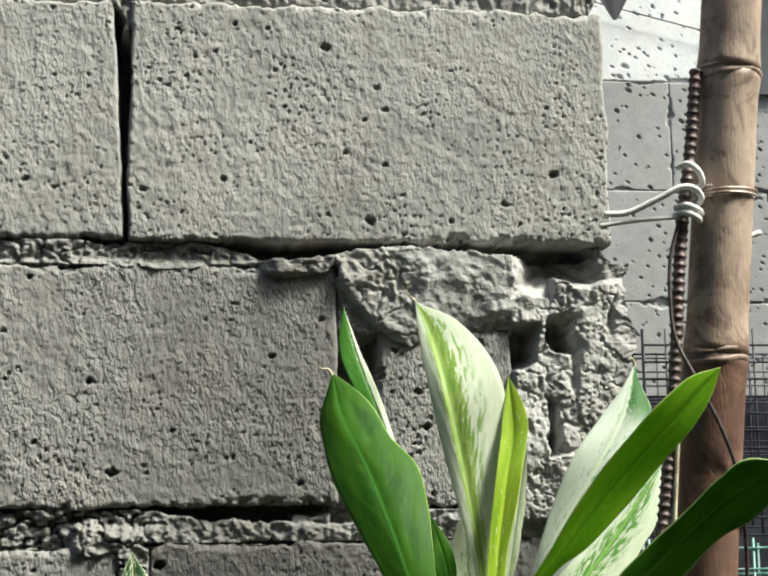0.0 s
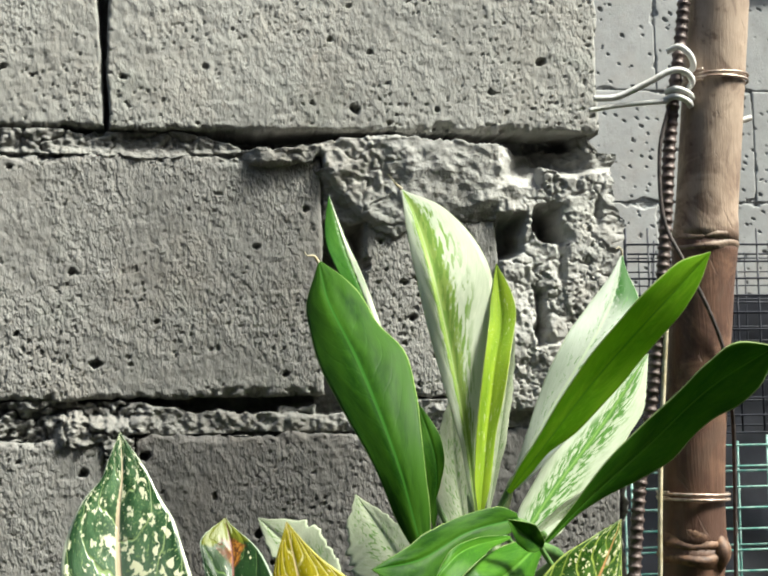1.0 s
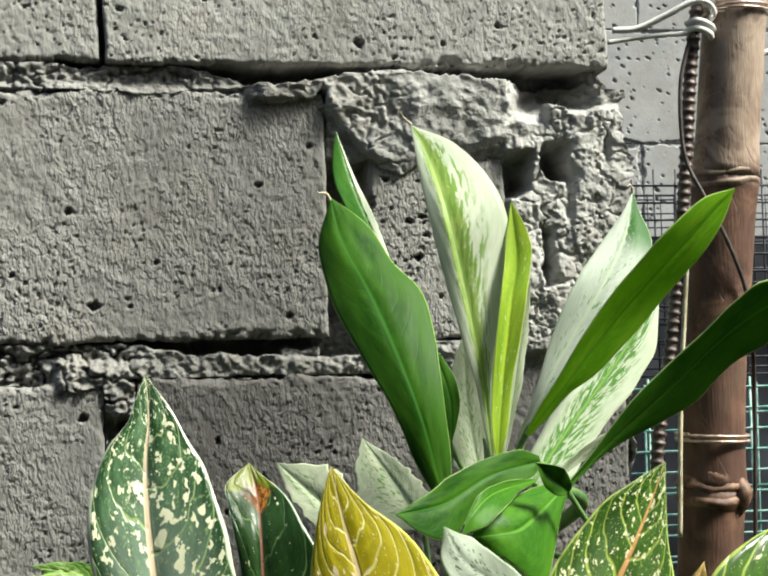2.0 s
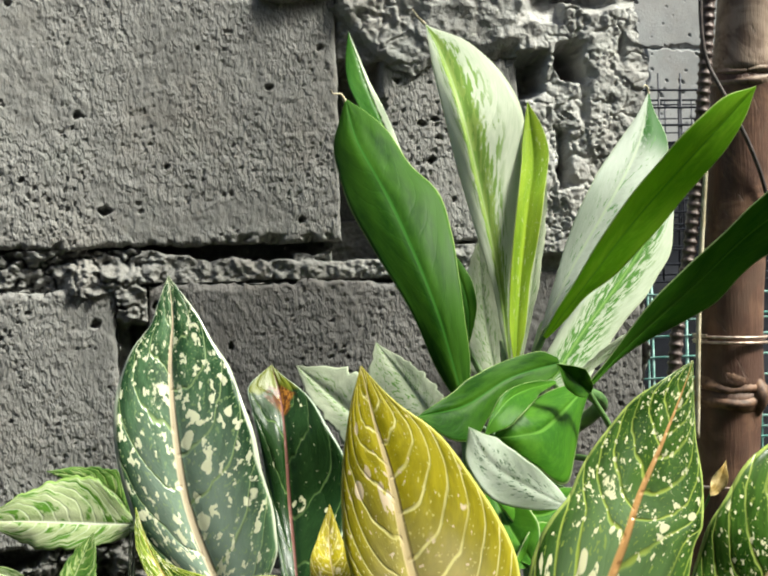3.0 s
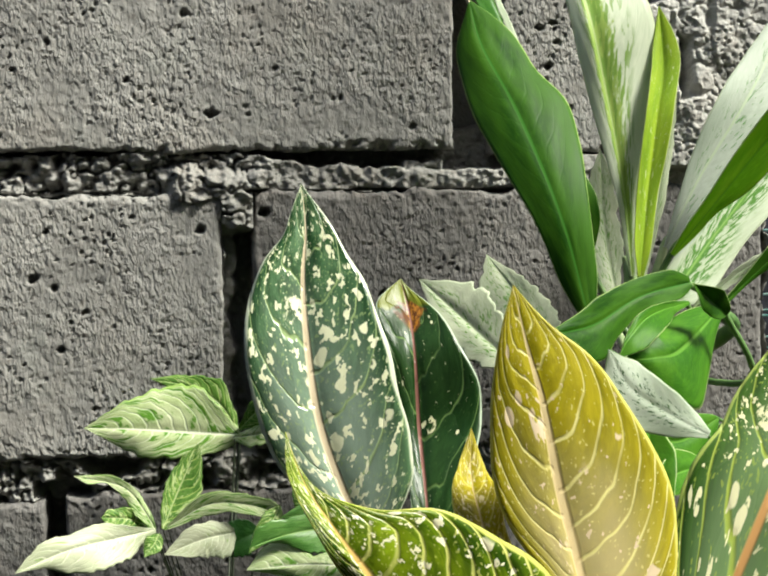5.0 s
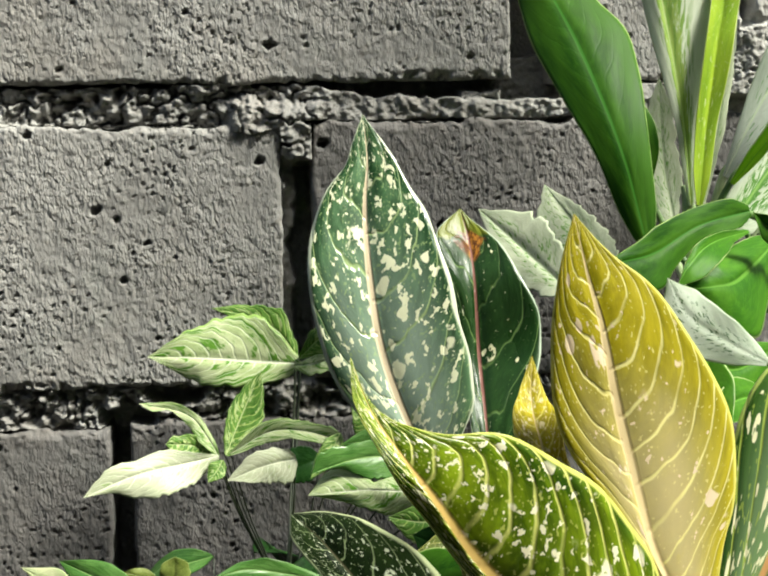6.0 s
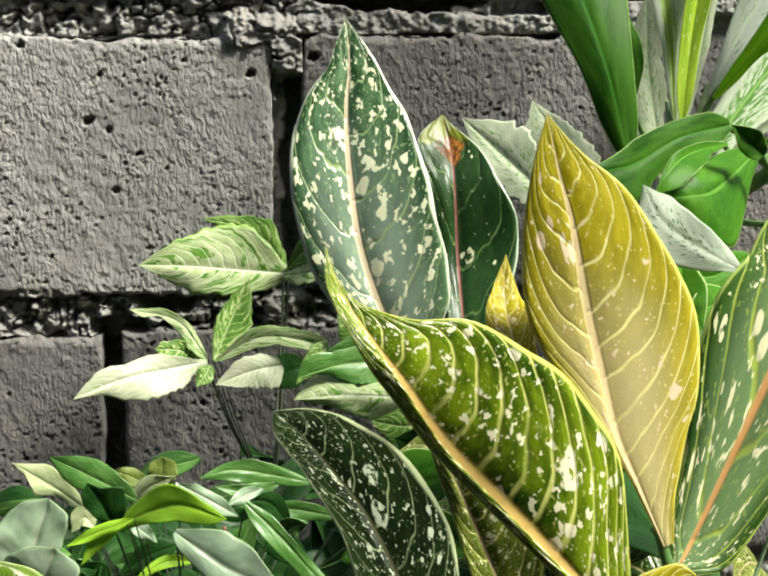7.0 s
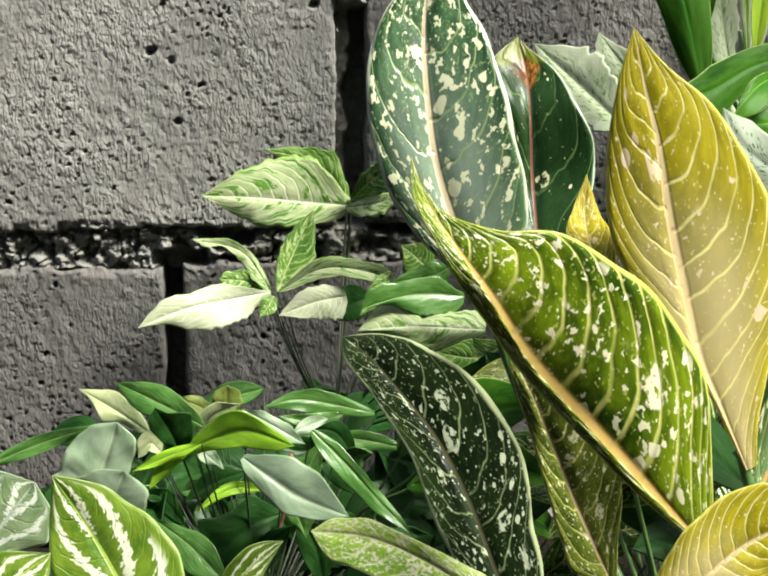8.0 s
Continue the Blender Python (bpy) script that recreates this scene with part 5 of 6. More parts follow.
leaf(dieffenbachia, dief_green, [(-0.157, -0.308, 0.587), (-0.192, -0.352, 0.585), (-0.209, -0.369, 0.576), (-0.217, -0.374, 0.565)], (-0.58, 0.13, 0.80), [0.0029, 0.0051, 0.0083, 0.0097, 0.0103, 0.0106, 0.0096, 0.0076, 0.0040], [0.0021, 0.0030, 0.0036, 0.0043, 0.0042, 0.0026, 0.0018, 0.0011, 0.0006], fold=25)
leaf(dieffenbachia, dief_dark, [(-0.143, -0.330, 0.582), (-0.154, -0.336, 0.590), (-0.166, -0.341, 0.600)], (0.69, 0.02, 0.72), 0.0074, 0.0079, fold=30)
leaf(dieffenbachia, dief_green, [(-0.160, -0.363, 0.531), (-0.188, -0.379, 0.522), (-0.216, -0.396, 0.533)], (-0.08, 0.11, 0.99), 0.0156, 0.0130, fold=15)
leaf(dieffenbachia, dief_green, [(-0.215, -0.374, 0.538), (-0.209, -0.396, 0.517), (-0.202, -0.418, 0.501)], (-0.89, 0.02, -0.46), 0.0142, 0.0116, fold=15)
leaf(dieffenbachia, dief_green, [(-0.169, -0.374, 0.507), (-0.193, -0.396, 0.509), (-0.215, -0.418, 0.502)], (-0.41, 0.13, 0.90), 0.0102, 0.0115, fold=15)
leaf(dieffenbachia, dief_spot, [(-0.185, -0.418, 0.532), (-0.207, -0.421, 0.544), (-0.227, -0.426, 0.558), (-0.238, -0.429, 0.576)], (0.69, 0.02, 0.72), [0.0050, 0.0090, 0.0115, 0.0132, 0.0142, 0.0128, 0.0112, 0.0090, 0.0043], [0.0058, 0.0082, 0.0100, 0.0112, 0.0122, 0.0122, 0.0115, 0.0096, 0.0046], fold=-3, curl=0.0, label="pale green-white leaf dusted with dark specks")
leaf(aglaonema, ag_dark, [(-0.338, -0.488, 0.332), (-0.352, -0.470, 0.371), (-0.360, -0.458, 0.392), (-0.374, -0.440, 0.418), (-0.393, -0.421, 0.440), (-0.406, -0.409, 0.453), (-0.417, -0.385, 0.457)], (0.85, 0.18, 0.50), [0.0145, 0.0170, 0.0195, 0.0180, 0.0151, 0.0129, 0.0113, 0.0112, 0.0092], [0.0209, 0.0246, 0.0282, 0.0318, 0.0320, 0.0300, 0.0250, 0.0182, 0.0107], fold=12, label="very dark green leaf marbled with grey")
leaf(aglaonema, ag_under, [(-0.313, -0.552, 0.391), (-0.326, -0.552, 0.419), (-0.337, -0.557, 0.445), (-0.348, -0.562, 0.471), (-0.360, -0.562, 0.496)], (0.93, 0.12, 0.35), [0.0132, 0.0122, 0.0108, 0.0094, 0.0081, 0.0069, 0.0057, 0.0050, 0.0032], [0.0087, 0.0146, 0.0189, 0.0214, 0.0223, 0.0214, 0.0189, 0.0146, 0.0087], fold=15)
leaf(aglaonema, ag_green, [(-0.327, -0.448, 0.493), (-0.327, -0.438, 0.512), (-0.327, -0.418, 0.541), (-0.327, -0.408, 0.574), (-0.327, -0.393, 0.593), (-0.330, -0.384, 0.608)], (0.99, -0.07, 0.07), [0.0066, 0.0072, 0.0078, 0.0094, 0.0109, 0.0129, 0.0158, 0.0164, 0.0130], [0.0136, 0.0180, 0.0247, 0.0293, 0.0301, 0.0216, 0.0157, 0.0099, 0.0045], fold=22, brown=1, label="dark green leaf with a brown scorched spot near its tip")
leaf(aglaonema, ag_grey_sheen, [(-0.358, -0.492, 0.504), (-0.369, -0.489, 0.523), (-0.379, -0.482, 0.553), (-0.383, -0.475, 0.583), (-0.384, -0.465, 0.613), (-0.382, -0.459, 0.635), (-0.383, -0.452, 0.655)], (0.99, -0.04, 0.16), [0.0089, 0.0160, 0.0218, 0.0250, 0.0263, 0.0252, 0.0184, 0.0104, 0.0059], [0.0265, 0.0321, 0.0356, 0.0364, 0.0346, 0.0299, 0.0233, 0.0150, 0.0070], fold=14, label="green leaf with a painted grey sheen, cream spots and a pink midrib")
leaf(aglaonema, ag_green, [(-0.142, -0.480, 0.457), (-0.116, -0.470, 0.487), (-0.094, -0.470, 0.510), (-0.062, -0.460, 0.541), (-0.031, -0.440, 0.562)], (0.79, -0.11, -0.60), [0.0206, 0.0272, 0.0340, 0.0398, 0.0433, 0.0443, 0.0399, 0.0314, 0.0178], [0.0104, 0.0175, 0.0225, 0.0256, 0.0267, 0.0256, 0.0225, 0.0175, 0.0104], fold=14)
leaf(aglaonema, ag_green, [(-0.245, -0.525, 0.417), (-0.232, -0.519, 0.438), (-0.190, -0.508, 0.522), (-0.177, -0.502, 0.549), (-0.163, -0.496, 0.572), (-0.153, -0.491, 0.589), (-0.143, -0.485, 0.608)], (0.92, -0.06, -0.39), [0.0101, 0.0191, 0.0373, 0.0332, 0.0307, 0.0271, 0.0227, 0.0181, 0.0099], [0.0179, 0.0257, 0.0343, 0.0307, 0.0301, 0.0246, 0.0152, 0.0099, 0.0049], fold=12, orange=1, label="green leaf with cream spots and an orange midrib")
leaf(aglaonema, ag_young, [(-0.318, -0.554, 0.507), (-0.322, -0.544, 0.525), (-0.322, -0.524, 0.537), (-0.320, -0.514, 0.555)], (0.99, 0.06, 0.12), [0.0058, 0.0080, 0.0096, 0.0100, 0.0094, 0.0078, 0.0059, 0.0042, 0.0022], [0.0081, 0.0083, 0.0085, 0.0086, 0.0086, 0.0084, 0.0070, 0.0049, 0.0024], fold=15)
leaf(aglaonema, ag_yellow, [(-0.267, -0.580, 0.447), (-0.276, -0.576, 0.468), (-0.285, -0.572, 0.489), (-0.291, -0.568, 0.516), (-0.297, -0.565, 0.543), (-0.302, -0.561, 0.574), (-0.307, -0.557, 0.595), (-0.311, -0.553, 0.616)], (0.97, 0.04, 0.23), [0.0009, 0.0016, 0.0045, 0.0131, 0.0203, 0.0229, 0.0197, 0.0151, 0.0081], [0.0125, 0.0250, 0.0337, 0.0406, 0.0436, 0.0417, 0.0307, 0.0209, 0.0088], fold=-4, curl=0.02, label="yellow-olive leaf with cream veins and a pink midrib")
leaf(aglaonema, ag_green, [(-0.292, -0.600, 0.427), (-0.316, -0.610, 0.453), (-0.340, -0.620, 0.480), (-0.362, -0.635, 0.506), (-0.378, -0.645, 0.531), (-0.388, -0.645, 0.546), (-0.397, -0.635, 0.560), (-0.402, -0.620, 0.574)], (0.78, 0.37, 0.51), [0.0034, 0.0038, 0.0040, 0.0038, 0.0039, 0.0053, 0.0061, 0.0053, 0.0038], [0.0287, 0.0431, 0.0468, 0.0456, 0.0410, 0.0298, 0.0148, 0.0041, 0.0007], fold=16, orange=1, folded=1, label="folded dark green leaf with a thick orange midrib")
leaf(aglaonema, ag_lime, [(-0.352, -0.500, 0.358), (-0.382, -0.500, 0.379), (-0.409, -0.500, 0.392), (-0.436, -0.500, 0.396)], (0.40, 0.27, 0.88), [0.0157, 0.0181, 0.0183, 0.0178, 0.0173, 0.0165, 0.0153, 0.0131, 0.0108], [0.0084, 0.0073, 0.0066, 0.0066, 0.0065, 0.0069, 0.0078, 0.0069, 0.0058], fold=15, label="lime and cream marbled leaf")
leaf(aglaonema, ag_yellow, [(-0.323, -0.660, 0.416), (-0.306, -0.657, 0.433), (-0.289, -0.653, 0.445), (-0.268, -0.650, 0.453)], (0.59, -0.18, -0.79), [0.0097, 0.0119, 0.0147, 0.0169, 0.0182, 0.0186, 0.0185, 0.0173, 0.0141], [0.0059, 0.0098, 0.0127, 0.0145, 0.0151, 0.0145, 0.0127, 0.0098, 0.0059], fold=10)
leaf(aglaonema, dry_mat, [(-0.085, -0.360, 0.524), (-0.080, -0.360, 0.531), (-0.075, -0.360, 0.543)], (0.89, -0.10, -0.45), 0.0045, 0.0042, fold=25, label="dry yellow curled leaf")
leaf(syngonium, syn_green, [(-0.402, -0.051, 0.483), (-0.415, -0.048, 0.501), (-0.436, -0.045, 0.512), (-0.462, -0.042, 0.518)], (0.52, 0.19, 0.83), [0.0046, 0.0076, 0.0093, 0.0097, 0.0094, 0.0082, 0.0066, 0.0045, 0.0023], [0.0054, 0.0065, 0.0094, 0.0137, 0.0118, 0.0104, 0.0077, 0.0058, 0.0028], fold=10)
leaf(syngonium, syn_pale, [(-0.400, -0.068, 0.480), (-0.428, -0.068, 0.482), (-0.468, -0.068, 0.486), (-0.507, -0.068, 0.488)], (0.08, 0.21, 0.98), [0.0101, 0.0129, 0.0156, 0.0173, 0.0187, 0.0192, 0.0174, 0.0127, 0.0060], [0.0117, 0.0201, 0.0280, 0.0323, 0.0340, 0.0295, 0.0234, 0.0165, 0.0084], fold=8, wave=0.003, label="pale cream-green leaf with a green margin")
leaf(syngonium, syn_green, [(-0.400, -0.068, 0.484), (-0.387, -0.081, 0.499), (-0.365, -0.093, 0.515)], (0.60, -0.14, -0.79), [0.0025, 0.0036, 0.0048, 0.0063, 0.0082, 0.0083, 0.0086, 0.0076, 0.0038], [0.0032, 0.0053, 0.0077, 0.0099, 0.0118, 0.0118, 0.0117, 0.0113, 0.0055], fold=15)
leaf(syngonium, syn_pale, [(-0.404, -0.072, 0.479), (-0.387, -0.079, 0.482), (-0.366, -0.085, 0.488)], (0.16, -0.20, -0.97), [0.0026, 0.0035, 0.0044, 0.0052, 0.0056, 0.0058, 0.0059, 0.0056, 0.0028], [0.0048, 0.0069, 0.0083, 0.0080, 0.0078, 0.0077, 0.0078, 0.0054, 0.0027], fold=12)
leaf(syngonium, syn_green, [(-0.453, -0.136, 0.431), (-0.443, -0.123, 0.453), (-0.428, -0.111, 0.483)], (0.91, -0.05, -0.41), [0.0034, 0.0058, 0.0077, 0.0086, 0.0096, 0.0094, 0.0083, 0.0065, 0.0033], [0.0059, 0.0086, 0.0105, 0.0123, 0.0142, 0.0136, 0.0115, 0.0081, 0.0041], fold=18)
leaf(syngonium, syn_pale, [(-0.458, -0.136, 0.431), (-0.467, -0.136, 0.447), (-0.479, -0.136, 0.460), (-0.509, -0.136, 0.468)], (0.57, 0.18, 0.80), [0.0036, 0.0058, 0.0067, 0.0064, 0.0060, 0.0056, 0.0036, 0.0005, 0.0034], [0.0020, 0.0030, 0.0032, 0.0039, 0.0037, 0.0036, 0.0041, 0.0053, 0.0026], fold=12)
leaf(syngonium, syn_green, [(-0.460, -0.132, 0.431), (-0.475, -0.138, 0.439), (-0.492, -0.145, 0.442)], (0.24, 0.21, 0.95), [0.0032, 0.0052, 0.0069, 0.0080, 0.0083, 0.0083, 0.0080, 0.0075, 0.0050], [0.0053, 0.0044, 0.0058, 0.0063, 0.0072, 0.0071, 0.0063, 0.0057, 0.0050], fold=12)
leaf(syngonium, syn_white, [(-0.458, -0.140, 0.432), (-0.482, -0.153, 0.430), (-0.510, -0.170, 0.428), (-0.542, -0.187, 0.419)], (-0.25, 0.19, 0.95), [0.0068, 0.0118, 0.0145, 0.0163, 0.0170, 0.0170, 0.0142, 0.0072, 0.0026], [0.0028, 0.0050, 0.0079, 0.0111, 0.0109, 0.0095, 0.0096, 0.0112, 0.0064], fold=8, wave=0.003, label="almost white leaf with a wavy edge")
leaf(syngonium, syn_pale, [(-0.450, -0.145, 0.434), (-0.423, -0.150, 0.449), (-0.397, -0.156, 0.449), (-0.375, -0.161, 0.442)], (0.05, -0.20, -0.98), [0.0031, 0.0055, 0.0072, 0.0075, 0.0068, 0.0067, 0.0062, 0.0070, 0.0057], [0.0037, 0.0049, 0.0064, 0.0068, 0.0059, 0.0062, 0.0060, 0.0052, 0.0038], fold=22)
leaf(syngonium, syn_green, [(-0.378, -0.161, 0.449), (-0.385, -0.170, 0.438), (-0.399, -0.178, 0.423)], (-0.82, 0.09, 0.56), 0.0072, 0.0079, fold=15)
leaf(syngonium, low_dark_shaded, [(-0.389, -0.127, 0.425), (-0.403, -0.132, 0.421), (-0.423, -0.136, 0.414)], (-0.35, 0.18, 0.92), 0.0118, 0.0135, fold=10)
leaf(syngonium, syn_white, [(-0.407, -0.153, 0.431), (-0.427, -0.157, 0.428), (-0.452, -0.161, 0.420)], (-0.28, 0.19, 0.94), [0.0121, 0.0146, 0.0139, 0.0132, 0.0123, 0.0108, 0.0082, 0.0055, 0.0026], [0.0073, 0.0085, 0.0099, 0.0107, 0.0105, 0.0104, 0.0088, 0.0066, 0.0038], fold=10)
leaf(syngonium, syn_green, [(-0.455, -0.145, 0.430), (-0.459, -0.149, 0.424), (-0.465, -0.153, 0.417)], (-0.79, 0.10, 0.61), 0.0060, 0.0067, fold=12)
leaf(syngonium, low_green, [(-0.332, -0.187, 0.437), (-0.366, -0.196, 0.440), (-0.399, -0.204, 0.433)], (-0.12, 0.19, 0.97), [0.0117, 0.0128, 0.0137, 0.0142, 0.0128, 0.0092, 0.0044, 0.0020, 0.0010], [0.0051, 0.0092, 0.0118, 0.0106, 0.0099, 0.0100, 0.0106, 0.0112, 0.0093], fold=12)
leaf(syngonium, syn_green, [(-0.349, -0.170, 0.447), (-0.361, -0.170, 0.459), (-0.371, -0.170, 0.468)], (0.69, 0.17, 0.71), 0.0110, 0.0110, fold=10)
leaf(syngonium, low_green, [(-0.340, -0.178, 0.455), (-0.353, -0.178, 0.448), (-0.379, -0.178, 0.445)], (-0.24, 0.18, 0.95), 0.0084, 0.0097, fold=10)
leaf(syngonium, syn_green, [(-0.311, -0.230, 0.414), (-0.329, -0.225, 0.405), (-0.353, -0.221, 0.408)], (-0.09, 0.19, 0.98), 0.0155, 0.0124, fold=10)
leaf(syngonium, low_dark_shaded, [(-0.305, -0.255, 0.411), (-0.322, -0.246, 0.397), (-0.340, -0.238, 0.401)], (-0.15, 0.19, 0.97), 0.0152, 0.0183, fold=10)
leaf(syngonium, syn_pale, [(-0.321, -0.213, 0.420), (-0.348, -0.208, 0.421), (-0.366, -0.204, 0.421), (-0.401, -0.196, 0.417)], (0.01, 0.20, 0.98), [0.0091, 0.0125, 0.0146, 0.0159, 0.0144, 0.0130, 0.0101, 0.0067, 0.0031], [0.0125, 0.0111, 0.0097, 0.0080, 0.0063, 0.0051, 0.0130, 0.0182, 0.0129], fold=-12, label="pale green leaf with white veins")
leaf(tradescantia, low_green, [(-0.392, -0.218, 0.368), (-0.419, -0.224, 0.376), (-0.442, -0.229, 0.381), (-0.462, -0.235, 0.378)], (0.07, 0.23, 0.97), [0.0038, 0.0055, 0.0068, 0.0074, 0.0076, 0.0075, 0.0067, 0.0050, 0.0025], [0.0038, 0.0056, 0.0069, 0.0073, 0.0079, 0.0060, 0.0050, 0.0030, 0.0015], fold=12)
leaf(tradescantia, low_grey, [(-0.422, -0.235, 0.370), (-0.434, -0.239, 0.367), (-0.445, -0.244, 0.363)], (-0.35, 0.19, 0.92), 0.0049, 0.0049, fold=12)
leaf(tradescantia, low_green, [(-0.412, -0.226, 0.370), (-0.431, -0.231, 0.367), (-0.452, -0.235, 0.372)], (-0.03, 0.23, 0.97), 0.0049, 0.0055, fold=12)
leaf(tradescantia, low_pale, [(-0.528, -0.287, 0.379), (-0.546, -0.278, 0.389), (-0.569, -0.270, 0.401)], (0.54, 0.22, 0.81), [0.0032, 0.0035, 0.0038, 0.0042, 0.0066, 0.0092, 0.0059, 0.0028, 0.0014], [0.0043, 0.0060, 0.0076, 0.0083, 0.0091, 0.0100, 0.0085, 0.0057, 0.0028], fold=15)
leaf(tradescantia, low_green, [(-0.495, -0.304, 0.387), (-0.519, -0.296, 0.398), (-0.545, -0.287, 0.409)], (0.44, 0.23, 0.87), [0.0038, 0.0039, 0.0040, 0.0056, 0.0081, 0.0096, 0.0089, 0.0072, 0.0035], [0.0052, 0.0070, 0.0088, 0.0099, 0.0106, 0.0097, 0.0084, 0.0059, 0.0030], fold=12)
leaf(tradescantia, low_pale, [(-0.520, -0.296, 0.369), (-0.526, -0.296, 0.375), (-0.533, -0.296, 0.366)], (-0.19, 0.21, 0.96), 0.0057, 0.0068, fold=12)
leaf(tradescantia, low_olive, [(-0.487, -0.226, 0.367), (-0.485, -0.226, 0.378), (-0.484, -0.226, 0.390)], (0.98, 0.02, -0.18), [0.0047, 0.0059, 0.0070, 0.0081, 0.0089, 0.0087, 0.0084, 0.0079, 0.0045], [0.0057, 0.0053, 0.0071, 0.0078, 0.0086, 0.0098, 0.0091, 0.0085, 0.0062], fold=5)
leaf(tradescantia, low_olive, [(-0.492, -0.226, 0.370), (-0.504, -0.226, 0.378), (-0.516, -0.226, 0.382)], (0.41, 0.23, 0.88), 0.0055, 0.0055, fold=8)
leaf(tradescantia, low_pale, [(-0.500, -0.278, 0.375), (-0.489, -0.283, 0.388), (-0.474, -0.287, 0.395)], (0.55, -0.16, -0.82), 0.0063, 0.0063, fold=12)
leaf(tradescantia, low_lime, [(-0.506, -0.322, 0.376), (-0.486, -0.331, 0.388), (-0.467, -0.339, 0.394), (-0.443, -0.348, 0.388)], (0.07, -0.22, -0.97), [0.0040, 0.0065, 0.0085, 0.0105, 0.0118, 0.0120, 0.0085, 0.0050, 0.0030], [0.0033, 0.0045, 0.0060, 0.0075, 0.0085, 0.0088, 0.0090, 0.0082, 0.0057], fold=14)
leaf(tradescantia, low_dark_shaded, [(-0.507, -0.322, 0.378), (-0.512, -0.326, 0.392), (-0.519, -0.331, 0.406)], (0.88, 0.15, 0.44), [0.0031, 0.0046, 0.0062, 0.0070, 0.0079, 0.0087, 0.0088, 0.0074, 0.0061], [0.0062, 0.0091, 0.0113, 0.0131, 0.0138, 0.0145, 0.0106, 0.0046, 0.0023], fold=20)
leaf(tradescantia, low_grey, [(-0.472, -0.313, 0.399), (-0.456, -0.313, 0.390), (-0.437, -0.313, 0.378)], (-0.49, -0.22, -0.84), [0.0015, 0.0031, 0.0047, 0.0048, 0.0048, 0.0049, 0.0051, 0.0037, 0.0022], [0.0021, 0.0034, 0.0047, 0.0054, 0.0054, 0.0054, 0.0052, 0.0044, 0.0024], fold=12)
leaf(tradescantia, low_green, [(-0.631, -0.261, 0.350), (-0.595, -0.261, 0.365), (-0.556, -0.261, 0.377)], (0.33, -0.20, -0.92), 0.0053, 0.0053, fold=10)
leaf(tradescantia, low_grey, [(-0.552, -0.348, 0.361), (-0.546, -0.348, 0.379), (-0.538, -0.348, 0.403)], (0.94, -0.03, -0.35), [0.0231, 0.0228, 0.0225, 0.0222, 0.0215, 0.0203, 0.0189, 0.0158, 0.0121], [0.0087, 0.0113, 0.0122, 0.0132, 0.0141, 0.0144, 0.0146, 0.0138, 0.0115], fold=6, label="broad grey-green leaf with a pale midrib")
leaf(tradescantia, low_grey, [(-0.547, -0.374, 0.352), (-0.539, -0.374, 0.368), (-0.532, -0.374, 0.384)], (0.91, -0.04, -0.41), [0.0184, 0.0192, 0.0199, 0.0208, 0.0216, 0.0214, 0.0191, 0.0168, 0.0115], [0.0183, 0.0172, 0.0165, 0.0203, 0.0194, 0.0184, 0.0173, 0.0163, 0.0124], fold=6)
leaf(tradescantia, low_green, [(-0.374, -0.252, 0.355), (-0.401, -0.252, 0.361), (-0.425, -0.252, 0.364)], (0.17, 0.23, 0.96), 0.0054, 0.0060, fold=15)
leaf(tradescantia, low_green, [(-0.433, -0.313, 0.386), (-0.413, -0.319, 0.367), (-0.396, -0.325, 0.348), (-0.377, -0.331, 0.329)], (-0.73, -0.19, -0.66), [0.0040, 0.0051, 0.0044, 0.0042, 0.0043, 0.0044, 0.0041, 0.0033, 0.0022], [0.0051, 0.0068, 0.0077, 0.0080, 0.0073, 0.0066, 0.0061, 0.0042, 0.0023], fold=15)
leaf(tradescantia, low_grey, [(-0.471, -0.348, 0.382), (-0.455, -0.354, 0.371), (-0.438, -0.359, 0.361), (-0.414, -0.365, 0.353)], (-0.50, -0.22, -0.84), [0.0062, 0.0108, 0.0144, 0.0168, 0.0171, 0.0171, 0.0162, 0.0119, 0.0065], [0.0055, 0.0074, 0.0089, 0.0100, 0.0106, 0.0111, 0.0091, 0.0077, 0.0047], fold=14)
leaf(tradescantia, low_green, [(-0.450, -0.339, 0.361), (-0.442, -0.344, 0.347), (-0.437, -0.348, 0.335)], (-0.92, -0.13, -0.37), [0.0061, 0.0052, 0.0066, 0.0068, 0.0072, 0.0076, 0.0080, 0.0055, 0.0028], [0.0051, 0.0035, 0.0043, 0.0046, 0.0048, 0.0049, 0.0039, 0.0026, 0.0013], fold=14)
leaf(tradescantia, low_dark_shaded, [(-0.451, -0.322, 0.340), (-0.470, -0.331, 0.335), (-0.489, -0.339, 0.318)], (-0.57, 0.15, 0.81), [0.0055, 0.0068, 0.0080, 0.0087, 0.0092, 0.0094, 0.0091, 0.0086, 0.0079], [0.0067, 0.0105, 0.0154, 0.0139, 0.0127, 0.0146, 0.0191, 0.0228, 0.0115], fold=12)
